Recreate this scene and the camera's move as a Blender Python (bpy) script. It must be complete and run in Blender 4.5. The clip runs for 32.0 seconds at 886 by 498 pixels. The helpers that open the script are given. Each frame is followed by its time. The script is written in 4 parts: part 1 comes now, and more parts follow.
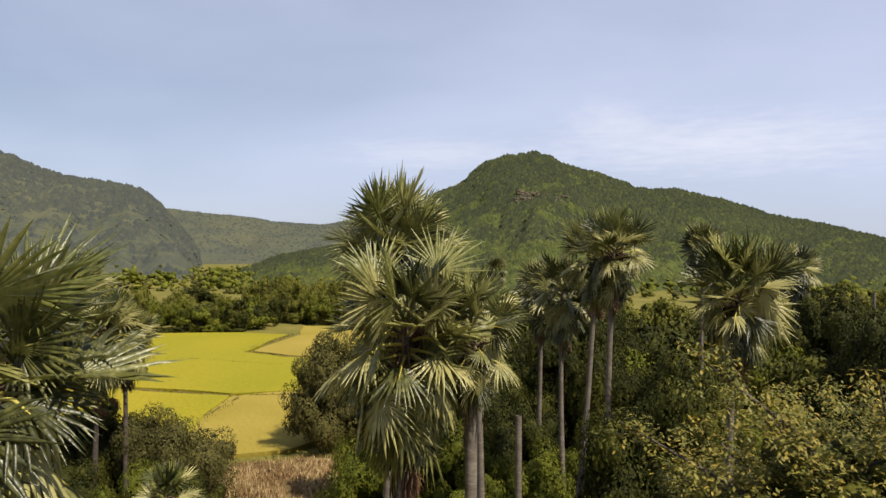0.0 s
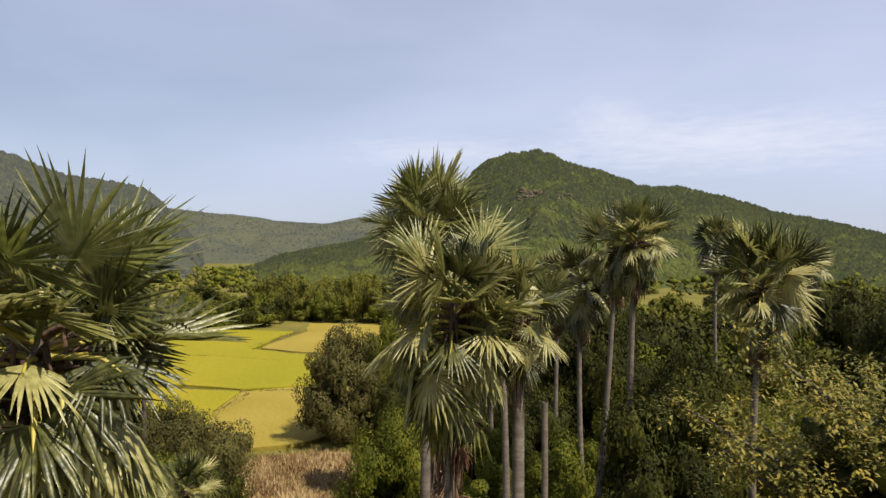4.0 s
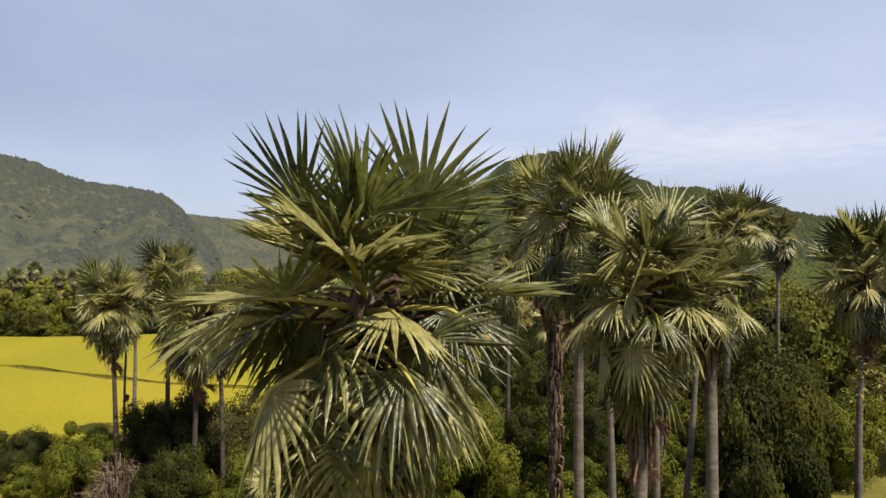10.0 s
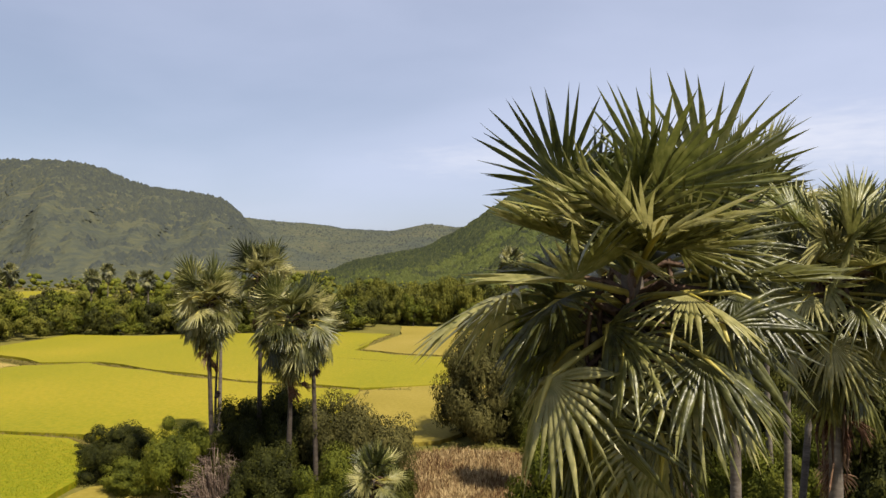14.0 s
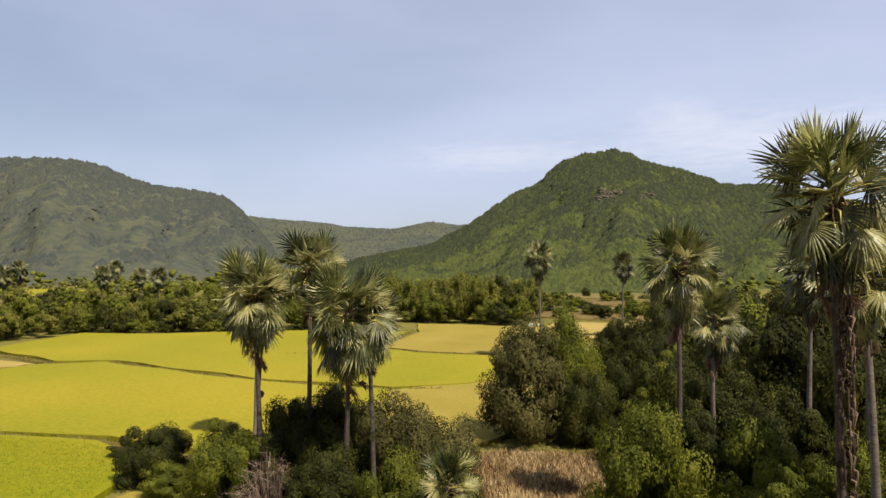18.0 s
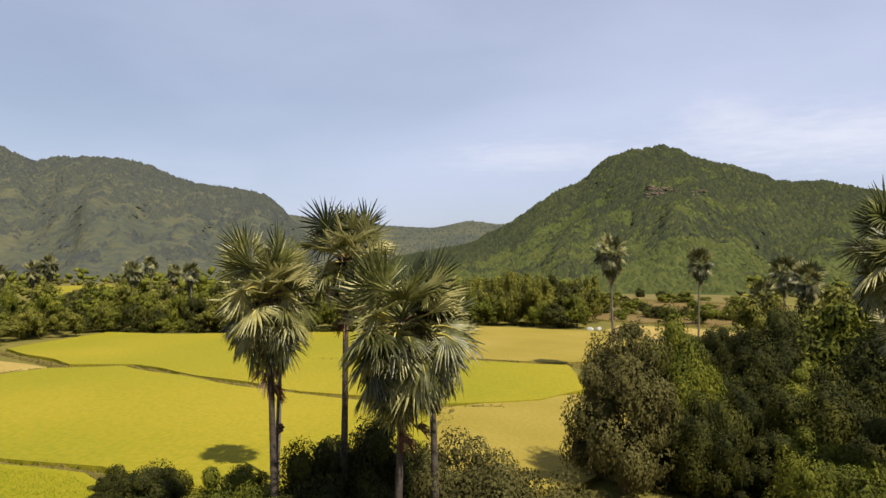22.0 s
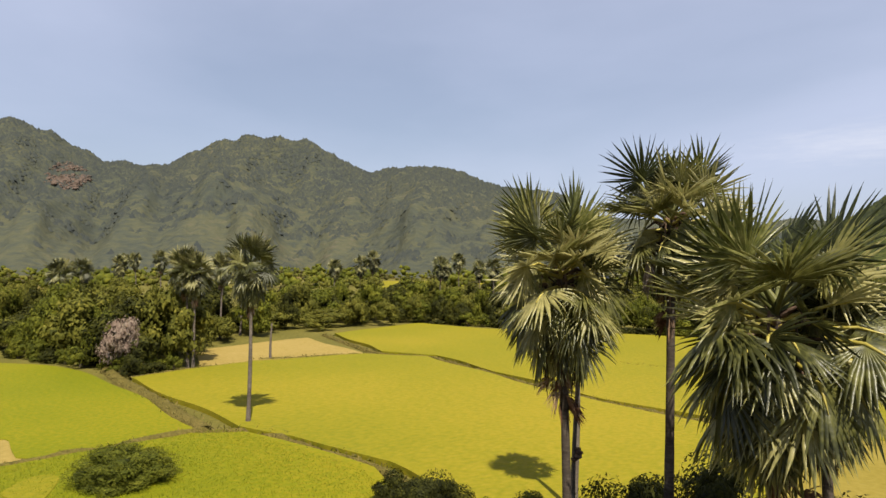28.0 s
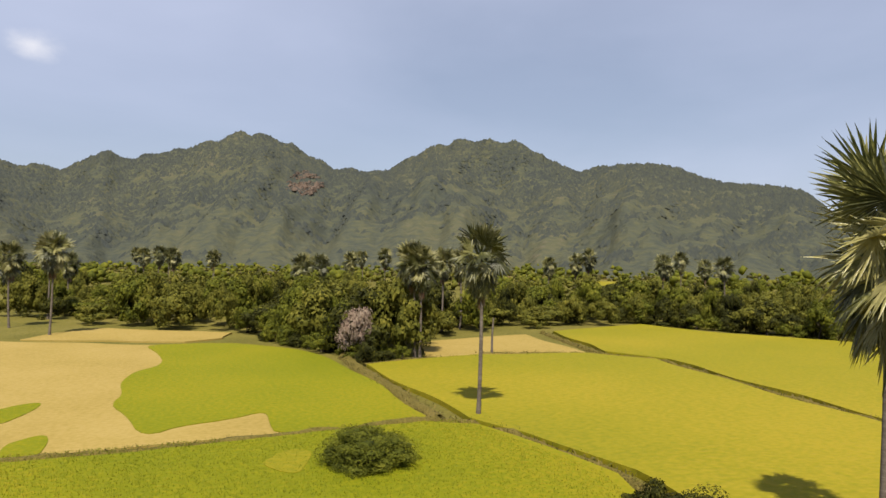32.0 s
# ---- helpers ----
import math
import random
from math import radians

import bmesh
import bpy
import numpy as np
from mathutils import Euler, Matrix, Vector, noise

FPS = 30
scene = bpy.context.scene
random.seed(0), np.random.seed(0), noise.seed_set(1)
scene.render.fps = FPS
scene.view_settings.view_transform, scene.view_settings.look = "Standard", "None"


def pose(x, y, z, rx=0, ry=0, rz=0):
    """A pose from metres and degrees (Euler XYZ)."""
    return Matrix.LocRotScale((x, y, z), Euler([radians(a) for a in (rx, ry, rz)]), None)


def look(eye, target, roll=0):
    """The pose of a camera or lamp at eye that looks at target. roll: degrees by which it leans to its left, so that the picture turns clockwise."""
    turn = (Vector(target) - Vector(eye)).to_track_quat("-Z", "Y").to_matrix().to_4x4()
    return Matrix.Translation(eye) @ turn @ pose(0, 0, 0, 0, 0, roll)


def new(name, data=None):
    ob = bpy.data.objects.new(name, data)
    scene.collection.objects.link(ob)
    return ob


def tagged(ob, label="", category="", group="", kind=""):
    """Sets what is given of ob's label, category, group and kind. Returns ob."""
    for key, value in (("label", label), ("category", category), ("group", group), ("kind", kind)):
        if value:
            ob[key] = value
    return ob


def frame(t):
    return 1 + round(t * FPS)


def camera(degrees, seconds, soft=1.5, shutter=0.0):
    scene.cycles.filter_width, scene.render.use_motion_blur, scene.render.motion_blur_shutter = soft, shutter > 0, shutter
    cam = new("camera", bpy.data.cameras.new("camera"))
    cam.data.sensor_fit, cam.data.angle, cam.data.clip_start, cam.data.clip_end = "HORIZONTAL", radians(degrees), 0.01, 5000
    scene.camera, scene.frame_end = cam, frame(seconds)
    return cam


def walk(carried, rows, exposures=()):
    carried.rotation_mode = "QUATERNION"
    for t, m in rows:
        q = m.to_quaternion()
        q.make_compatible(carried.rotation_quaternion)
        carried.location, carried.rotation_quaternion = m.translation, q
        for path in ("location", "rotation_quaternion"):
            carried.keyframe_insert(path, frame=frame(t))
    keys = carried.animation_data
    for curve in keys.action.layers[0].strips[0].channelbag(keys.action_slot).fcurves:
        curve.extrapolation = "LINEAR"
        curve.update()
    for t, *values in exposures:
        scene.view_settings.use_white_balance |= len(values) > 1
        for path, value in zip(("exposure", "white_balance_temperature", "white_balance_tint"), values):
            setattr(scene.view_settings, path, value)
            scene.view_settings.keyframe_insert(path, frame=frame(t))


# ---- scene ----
cam = camera(66.7, 32.0)
PATH = [
    (0, (0.907, 3.158, 18.549), (0.335, 5.074, 18.568), 0.4),
    (1, (0.938, 3.168, 18.452), (0.366, 5.084, 18.470), 0.4),
    (2, (0.707, 3.09, 18.432), (0.134, 5.006, 18.448), 0.3),
    (3, (0.364, 2.975, 18.259), (-0.211, 4.891, 18.274), 0.2),
    (3.5, (0.179, 2.883, 18.148), (-0.397, 4.798, 18.164), 0.2),
    (5.5, (-0.731, 2.577, 17.965), (-1.311, 4.49, 17.976), 0.2),
    (6, (-1.016, 2.422, 17.969), (-1.598, 4.335, 17.977), 0.2),
    (7, (-1.766, 2.15, 17.819), (-2.343, 4.065, 17.826), 0.0),
    (8, (-2.588, 1.926, 17.575), (-3.157, 3.843, 17.598), -0.2),
    (9, (-3.187, 1.667, 17.507), (-3.757, 3.584, 17.529), -0.1),
    (10, (-3.747, 1.482, 17.42), (-4.363, 3.384, 17.447), -0.2),
    (11, (-4.288, 1.352, 17.366), (-5.002, 3.22, 17.396), -0.2),
    (12, (-4.812, 1.218, 17.351), (-5.548, 3.077, 17.381), -0.2),
    (13, (-5.521, 1.069, 17.273), (-6.267, 2.925, 17.304), -0.3),
    (14, (-6.424, 0.985, 17.182), (-7.181, 2.836, 17.217), -0.2),
    (15, (-7.344, 0.86, 17.173), (-8.101, 2.711, 17.207), -0.2),
    (15.5, (-7.884, 0.758, 17.157), (-8.641, 2.61, 17.19), -0.2),
    (17.5, (-10.549, 1.428, 16.858), (-11.306, 3.279, 16.888), -0.2),
    (18, (-11.262, 2.03, 16.777), (-12.02, 3.881, 16.806), -0.3),
    (19, (-12.859, 4.008, 16.638), (-13.62, 5.858, 16.664), -0.2),
    (20, (-14.865, 6.962, 16.398), (-15.628, 8.811, 16.423), -0.2),
    (21, (-16.972, 10.568, 16.193), (-17.749, 12.411, 16.221), -0.1),
    (22, (-18.742, 13.676, 16.088), (-19.605, 15.48, 16.116), 0.0),
    (23, (-20.319, 16.339, 15.915), (-21.281, 18.092, 15.945), 0.1),
    (24, (-21.32, 17.918, 15.749), (-22.397, 19.604, 15.78), 0.3),
    (25, (-22.191, 19.225, 15.517), (-23.4, 20.818, 15.549), 0.4),
    (25.5, (-22.576, 19.691, 15.429), (-23.847, 21.235, 15.46), 0.4),
    (27.5, (-24.054, 20.806, 15.042), (-25.554, 22.129, 15.069), 0.4),
    (28, (-24.384, 20.86, 14.922), (-25.934, 22.124, 14.95), 0.4),
    (29, (-24.935, 20.678, 14.675), (-26.576, 21.821, 14.703), 0.6),
    (30, (-26.031, 20.787, 14.449), (-27.755, 21.8, 14.475), 0.7),
    (31, (-27.301, 20.78, 14.157), (-29.099, 21.656, 14.183), 0.9),
    (32, (-27.952, 20.477, 14.029), (-29.81, 21.217, 14.053), 0.8),
]
walk(cam, [(t, look(eye, target, roll)) for t, eye, target, roll in PATH], [(0, 0.73), (20, 0.73), (27, 0.71), (32, 0.64)])

from mathutils.geometry import delaunay_2d_cdt

# ---- world, sun ----
SUN_WAY = Vector((8.5, -3.85, 13.8)).normalized()
sun = new("sun", bpy.data.lights.new("sun", "SUN"))
sun.data.energy, sun.data.angle, sun.data.color = 5.4, radians(0.6), (1.0, 0.91, 0.74)
sun.matrix_world = look((60, -40, 120), Vector((60, -40, 120)) - SUN_WAY)

world = bpy.data.worlds.new("sky")
scene.world = world
world.use_nodes = True
wt = world.node_tree
wt.nodes.clear()


def wnode(kind, **sets):
    n = wt.nodes.new(kind)
    for k, v in sets.items():
        if k in n.inputs:
            n.inputs[k].default_value = v
    return n


sky = wt.nodes.new("ShaderNodeTexSky")
sky.sky_type, sky.sun_disc = "NISHITA", False
sky.sun_elevation, sky.sun_rotation = math.asin(SUN_WAY.z), math.atan2(SUN_WAY.x, SUN_WAY.y)
sky.air_density, sky.dust_density, sky.ozone_density = 1.1, 1.0, 3.0
coord = wt.nodes.new("ShaderNodeTexCoord")
stretch = wt.nodes.new("ShaderNodeMapping")
stretch.inputs["Scale"].default_value = (1.0, 1.0, 3.2)
stretch.inputs["Rotation"].default_value = (0.0, 0.16, 0.0)
veil = wnode("ShaderNodeTexNoise", Scale=1.1, Detail=6.0, Roughness=0.48, Distortion=0.25)
ramp = wt.nodes.new("ShaderNodeValToRGB")
ramp.color_ramp.elements[0].position, ramp.color_ramp.elements[0].color = 0.30, (0.38, 0.38, 0.38, 1)
ramp.color_ramp.elements[1].position, ramp.color_ramp.elements[1].color = 0.70, (0.75, 0.75, 0.75, 1)
mix = wt.nodes.new("ShaderNodeMix")
mix.data_type = "RGBA"
mix.inputs["B"].default_value = (8.8, 9.5, 12.3, 1)
back = wnode("ShaderNodeBackground", Strength=0.050)
wout = wt.nodes.new("ShaderNodeOutputWorld")
wt.links.new(coord.outputs["Generated"], stretch.inputs["Vector"])
wt.links.new(stretch.outputs["Vector"], veil.inputs["Vector"])
wt.links.new(veil.outputs["Fac"], ramp.inputs["Fac"])
wt.links.new(ramp.outputs["Color"], mix.inputs["Factor"])
wt.links.new(sky.outputs["Color"], mix.inputs["A"])
hue = mix.outputs["Result"]
# small fair-weather clouds and a low bank of thin white cloud
for bearing, rise, inner, outer, much, thick in ((99.9, 0.262, 0.5, 2.7, 0.8, 1.7), (2.6, 0.195, 0.8, 6.0, 0.4, 1.9), (-6.0, 0.155, 4.0, 24.0, 0.5, 6.0), (17.0, 0.15, 2.0, 15.0, 0.4, 6.5)):
    way = Vector((-math.sin(radians(bearing)), math.cos(radians(bearing)), rise)).normalized()
    flat = wt.nodes.new("ShaderNodeMapping")
    flat.inputs["Scale"].default_value = (1, 1, thick)
    wt.links.new(coord.outputs["Generated"], flat.inputs["Vector"])
    gap = wt.nodes.new("ShaderNodeVectorMath")
    gap.operation = "DISTANCE"
    gap.inputs[1].default_value = (way.x, way.y, way.z * thick)
    wt.links.new(flat.outputs["Vector"], gap.inputs[0])
    puff = wnode("ShaderNodeTexNoise", Scale=26.0, Detail=5.0, Roughness=0.6)
    wt.links.new(flat.outputs["Vector"], puff.inputs["Vector"])
    rag = wt.nodes.new("ShaderNodeMath")
    rag.operation = "MULTIPLY_ADD"
    rag.inputs[1].default_value = radians(outer) * 0.9
    wt.links.new(puff.outputs["Fac"], rag.inputs[0])
    wt.links.new(gap.outputs["Value"], rag.inputs[2])
    fade = wt.nodes.new("ShaderNodeMapRange")
    fade.interpolation_type = "SMOOTHSTEP"
    fade.inputs["From Min"].default_value, fade.inputs["From Max"].default_value = radians(outer) * 1.3, radians(inner)
    fade.inputs["To Min"].default_value, fade.inputs["To Max"].default_value = 0.0, much
    wt.links.new(rag.outputs[0], fade.inputs["Value"])
    over = wt.nodes.new("ShaderNodeMix")
    over.data_type = "RGBA"
    over.inputs["B"].default_value = (12.0, 11.9, 12.6, 1)
    wt.links.new(fade.outputs["Result"], over.inputs["Factor"])
    wt.links.new(hue, over.inputs["A"])
    hue = over.outputs["Result"]
wt.links.new(hue, back.inputs["Color"])
wt.links.new(back.outputs["Background"], wout.inputs["Surface"])


# ---- materials ----
TONE = 0.62

def material(name, cols, scale, rough=0.8, spec=0.3, bump=0.3, fine=12.0, translucent=0.0, per="none", spread=0.25, stops=None, distort=0.0, stretch=None, sheen=0.0, depth=None):
    """Two noises, coarse and fine, drive a ramp of colours and a bump; per: 'object' or 'island' varies the tone from piece to piece."""
    m = bpy.data.materials.new(name)
    m.use_nodes = True
    t = m.node_tree
    t.nodes.clear()
    L = t.links.new
    tc = t.nodes.new("ShaderNodeTexCoord")
    vec = tc.outputs["Object"]
    if stretch:
        mp = t.nodes.new("ShaderNodeMapping")
        mp.inputs["Scale"].default_value = stretch
        L(vec, mp.inputs["Vector"])
        vec = mp.outputs["Vector"]
    a, b = t.nodes.new("ShaderNodeTexNoise"), t.nodes.new("ShaderNodeTexNoise")
    a.inputs["Scale"].default_value, a.inputs["Detail"].default_value, a.inputs["Distortion"].default_value = scale, 5, distort
    b.inputs["Scale"].default_value, b.inputs["Detail"].default_value = scale * fine, 4
    L(vec, a.inputs["Vector"]), L(vec, b.inputs["Vector"])
    add = t.nodes.new("ShaderNodeMath")
    add.operation = "MULTIPLY_ADD"
    add.inputs[1].default_value = 0.5
    L(b.outputs["Fac"], add.inputs[0])
    half = t.nodes.new("ShaderNodeMath")
    half.operation = "MULTIPLY"
    half.inputs[1].default_value = 0.5
    L(a.outputs["Fac"], half.inputs[0]), L(half.outputs[0], add.inputs[2])
    fac = add.outputs[0]
    if per != "none":
        if per == "object":
            src = t.nodes.new("ShaderNodeObjectInfo").outputs["Random"]
        else:
            src = t.nodes.new("ShaderNodeNewGeometry").outputs["Random Per Island"]
        v = t.nodes.new("ShaderNodeMath")
        v.operation = "MULTIPLY_ADD"
        v.inputs[1].default_value = spread
        L(src, v.inputs[0]), L(fac, v.inputs[2])
        w = t.nodes.new("ShaderNodeMath")
        w.operation = "SUBTRACT"
        w.inputs[1].default_value = spread / 2
        L(v.outputs[0], w.inputs[0])
        fac = w.outputs[0]
    ramp = t.nodes.new("ShaderNodeValToRGB")
    stops = stops or [0.3 + 0.4 * i / (len(cols) - 1) for i in range(len(cols))]
    while len(ramp.color_ramp.elements) < len(cols):
        ramp.color_ramp.elements.new(0.5)
    for e, s, c in zip(ramp.color_ramp.elements, stops, cols):
        e.position, e.color = s, (*(TONE * q for q in c), 1)
    L(fac, ramp.inputs["Fac"])
    p = t.nodes.new("ShaderNodeBsdfPrincipled")
    p.inputs["Roughness"].default_value, p.inputs["Specular IOR Level"].default_value = rough, spec
    p.inputs["Sheen Weight"].default_value = sheen
    L(ramp.outputs["Color"], p.inputs["Base Color"])
    if bump:
        bp = t.nodes.new("ShaderNodeBump")
        bp.inputs["Strength"].default_value, bp.inputs["Distance"].default_value = bump, depth or 0.3 / scale
        L(b.outputs["Fac"], bp.inputs["Height"]), L(bp.outputs["Normal"], p.inputs["Normal"])
    out = t.nodes.new("ShaderNodeOutputMaterial")
    last = p.outputs["BSDF"]
    if translucent:
        tr = t.nodes.new("ShaderNodeBsdfTranslucent")
        L(ramp.outputs["Color"], tr.inputs["Color"])
        mx = t.nodes.new("ShaderNodeMixShader")
        mx.inputs["Fac"].default_value = translucent
        L(last, mx.inputs[1]), L(tr.outputs["BSDF"], mx.inputs[2])
        last = mx.outputs["Shader"]
    L(last, out.inputs["Surface"])
    return m


M_GROUND = material("undergrowth", [(0.10, 0.095, 0.019), (0.175, 0.155, 0.033), (0.25, 0.205, 0.06)], 0.08, 0.95, 0.1, 0.7, 20, depth=0.25)
M_RICE = material("ripening_rice", [(0.225, 0.22, 0.010), (0.285, 0.25, 0.013), (0.35, 0.28, 0.02)], 0.035, 0.85, 0.1, 0.6, 70, depth=0.12, stops=[0.36, 0.5, 0.62], stretch=(1, 0.7, 1))
M_GREEN_RICE = material("green_rice", [(0.168, 0.19, 0.004), (0.22, 0.224, 0.005), (0.285, 0.25, 0.009)], 0.035, 0.85, 0.1, 0.6, 70, depth=0.12, stops=[0.36, 0.5, 0.62])
M_STUBBLE = material("cut_stubble", [(0.32, 0.235, 0.055), (0.40, 0.295, 0.085), (0.46, 0.34, 0.115)], 0.08, 0.9, 0.1, 0.5, 30, depth=0.08)
M_PALE_RICE = material("pale_rice", [(0.24, 0.19, 0.026), (0.31, 0.24, 0.042), (0.37, 0.285, 0.065)], 0.08, 0.9, 0.1, 0.5, 30, depth=0.1)
M_BROWN = material("dry_grass", [(0.25, 0.165, 0.07), (0.40, 0.28, 0.125), (0.5, 0.37, 0.18)], 0.2, 0.95, 0.1, 0.8, 14, depth=0.3)
M_FALLOW = material("fallow_field", [(0.10, 0.078, 0.022), (0.18, 0.125, 0.042), (0.26, 0.18, 0.07)], 0.06, 0.95, 0.1, 0.8, 20, depth=0.3)
M_DRY_OLIVE = material("olive_grass", [(0.12, 0.10, 0.03), (0.19, 0.155, 0.05), (0.26, 0.19, 0.075)], 0.06, 0.95, 0.1, 0.8, 20, depth=0.3)
M_DYKE = material("dyke_grass", [(0.14, 0.115, 0.025), (0.21, 0.17, 0.042), (0.29, 0.225, 0.065)], 0.5, 0.95, 0.1, 0.9, 9)
M_TRUNK = material("palm_bark", [(0.09, 0.07, 0.055), (0.17, 0.14, 0.115), (0.28, 0.24, 0.2)], 0.8, 0.9, 0.2, 0.6, 6, stretch=(1, 1, 3), depth=0.03)
M_TRUNK_DARK = material("dark_palm_bark", [(0.04, 0.03, 0.024), (0.085, 0.066, 0.052), (0.16, 0.13, 0.105)], 0.8, 0.9, 0.2, 0.6, 6, stretch=(1, 1, 3), depth=0.03)
M_BARK = material("tree_bark", [(0.05, 0.04, 0.03), (0.11, 0.09, 0.065), (0.17, 0.14, 0.11)], 1.5, 0.95, 0.2, 0.9, 6, stretch=(1, 1, 0.3))
M_FROND = material("palm_leaf", [(0.055, 0.06, 0.016), (0.23, 0.228, 0.062), (0.53, 0.48, 0.19)], 0.9, 0.38, 0.48, 0.12, 9, 0.36, "object", 0.5)
M_FROND_YOUNG = material("young_palm_leaf", [(0.045, 0.055, 0.012), (0.195, 0.21, 0.05), (0.47, 0.44, 0.14)], 0.9, 0.38, 0.48, 0.12, 9, 0.4, "object", 0.5)
M_DEAD = material("dead_palm_leaf", [(0.10, 0.045, 0.03), (0.22, 0.115, 0.07), (0.36, 0.24, 0.15)], 1.2, 0.9, 0.15, 0.3, 9, 0.1, "object", 0.4)
M_GREY_DEAD = material("bleached_palm_leaf", [(0.24, 0.18, 0.14), (0.36, 0.28, 0.23), (0.46, 0.38, 0.32)], 1.2, 0.9, 0.15, 0.3, 9, 0.1, "object", 0.3)
M_PETIOLE = material("leaf_stalk", [(0.30, 0.25, 0.04), (0.45, 0.37, 0.06), (0.55, 0.47, 0.12)], 1.0, 0.5, 0.4, 0.1, 5, 0, "object", 0.4)
M_GREEN_STALK = material("green_stalk", [(0.10, 0.11, 0.03), (0.16, 0.16, 0.045), (0.24, 0.22, 0.06)], 1.0, 0.55, 0.3, 0.1, 5, 0, "object", 0.4)
M_FIBRE = material("palm_fibre", [(0.045, 0.028, 0.02), (0.11, 0.068, 0.048), (0.2, 0.135, 0.095)], 2.0, 0.9, 0.1, 0.3, 8, 0.0, "island", 0.5)
M_FRUIT = material("palm_fruit", [(0.025, 0.018, 0.015), (0.05, 0.035, 0.025)], 2.0, 0.5, 0.4, 0.2)
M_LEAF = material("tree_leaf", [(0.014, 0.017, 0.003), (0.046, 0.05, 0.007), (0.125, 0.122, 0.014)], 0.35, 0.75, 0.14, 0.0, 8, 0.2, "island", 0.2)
M_LEAF_BRIGHT = material("bright_leaf", [(0.045, 0.056, 0.007), (0.135, 0.15, 0.014), (0.28, 0.27, 0.028)], 0.35, 0.75, 0.14, 0.0, 8, 0.26, "island", 0.2)
M_BAMBOO = material("bamboo_leaf", [(0.06, 0.067, 0.011), (0.155, 0.155, 0.022), (0.28, 0.25, 0.038)], 0.35, 0.75, 0.14, 0.0, 8, 0.24, "island", 0.2)
M_LEAF_OLIVE = material("olive_leaf", [(0.045, 0.043, 0.012), (0.10, 0.091, 0.024), (0.18, 0.155, 0.046)], 0.35, 0.75, 0.14, 0.0, 8, 0.2, "island", 0.2)
M_LEAF_YELLOW = material("flushing_leaf", [(0.08, 0.09, 0.015), (0.21, 0.20, 0.035), (0.44, 0.31, 0.05)], 0.6, 0.6, 0.25, 0.0, 8, 0.25, "island", 0.25)
M_TWIG = material("dry_twigs", [(0.14, 0.09, 0.07), (0.24, 0.17, 0.13), (0.34, 0.26, 0.2)], 1.0, 0.9, 0.1, 0.0, 6, 0.0, "island", 0.4)
M_BLOSSOM = material("pinkish_leaf", [(0.2, 0.13, 0.1), (0.33, 0.24, 0.19), (0.45, 0.36, 0.28)], 0.6, 0.8, 0.15, 0.0, 8, 0.1, "island", 0.4)
M_HILL = material("hill_slope", [(0.048, 0.061, 0.016), (0.07, 0.085, 0.022), (0.10, 0.112, 0.03), (0.14, 0.12, 0.06)], 0.007, 0.95, 0.1, 0.7, 18, depth=2.5, stops=[0.36, 0.48, 0.6, 0.72])
# far slopes: aerial haze is painted in as a paler, greyer base colour
M_HILL_HAZED = material("hazed_far_hill_slope", [(0.066, 0.075, 0.061), (0.084, 0.091, 0.064), (0.106, 0.108, 0.064), (0.14, 0.125, 0.085)], 0.006, 0.95, 0.1, 0.8, 16, depth=5.0, stops=[0.4, 0.48, 0.57, 0.7], distort=0.6)
M_WOOD = material("hill_tree", [(0.024, 0.031, 0.017), (0.036, 0.044, 0.02), (0.056, 0.064, 0.024)], 0.008, 0.9, 0.1, 0.0, 20, 0.0, "island", 0.4)
M_SCRUB = material("hill_shrub", [(0.04, 0.05, 0.015), (0.06, 0.073, 0.02), (0.09, 0.10, 0.026)], 0.008, 0.9, 0.1, 0.0, 20, 0.0, "island", 0.4)
# far trees: bluish grey of the air between is mixed into the leaf colour
M_WOOD_HAZED = material("hazed_far_hill_tree", [(0.05, 0.058, 0.057), (0.063, 0.071, 0.062), (0.084, 0.089, 0.063)], 0.006, 0.9, 0.1, 0.0, 20, 0.0, "island", 0.35)
M_ROCK = material("bare_rock", [(0.15, 0.112, 0.09), (0.19, 0.14, 0.112), (0.23, 0.17, 0.138)], 0.05, 0.95, 0.1, 0.8, 6)
M_EAR = material("ripe_ear", [(0.21, 0.20, 0.012), (0.29, 0.255, 0.016), (0.38, 0.30, 0.03)], 0.035, 0.8, 0.2, 0.0, 8, 0.15, "island", 0.3)
M_EAR_GREEN = material("green_ear", [(0.14, 0.17, 0.006), (0.205, 0.22, 0.01), (0.28, 0.25, 0.016)], 0.035, 0.8, 0.2, 0.0, 8, 0.15, "island", 0.3)
M_EAR_PALE = material("pale_ear", [(0.30, 0.23, 0.04), (0.40, 0.31, 0.06), (0.48, 0.37, 0.1)], 0.08, 0.8, 0.2, 0.0, 8, 0.1, "island", 0.3)
M_EAR_DRY = material("dry_blade", [(0.17, 0.09, 0.045), (0.40, 0.27, 0.125), (0.62, 0.47, 0.25)], 0.22, 0.9, 0.1, 0.0, 8, 0.1, "island", 0.25, stops=[0.38, 0.5, 0.62])
M_EAR_BANK = material("bank_blade", [(0.08, 0.08, 0.02), (0.16, 0.14, 0.035), (0.27, 0.2, 0.07)], 0.3, 0.9, 0.1, 0.0, 8, 0.1, "island", 0.4)
M_WHITE = material("white_cloth", [(0.7, 0.7, 0.68), (0.8, 0.8, 0.78)], 1.0, 0.8, 0.3, 0.1)


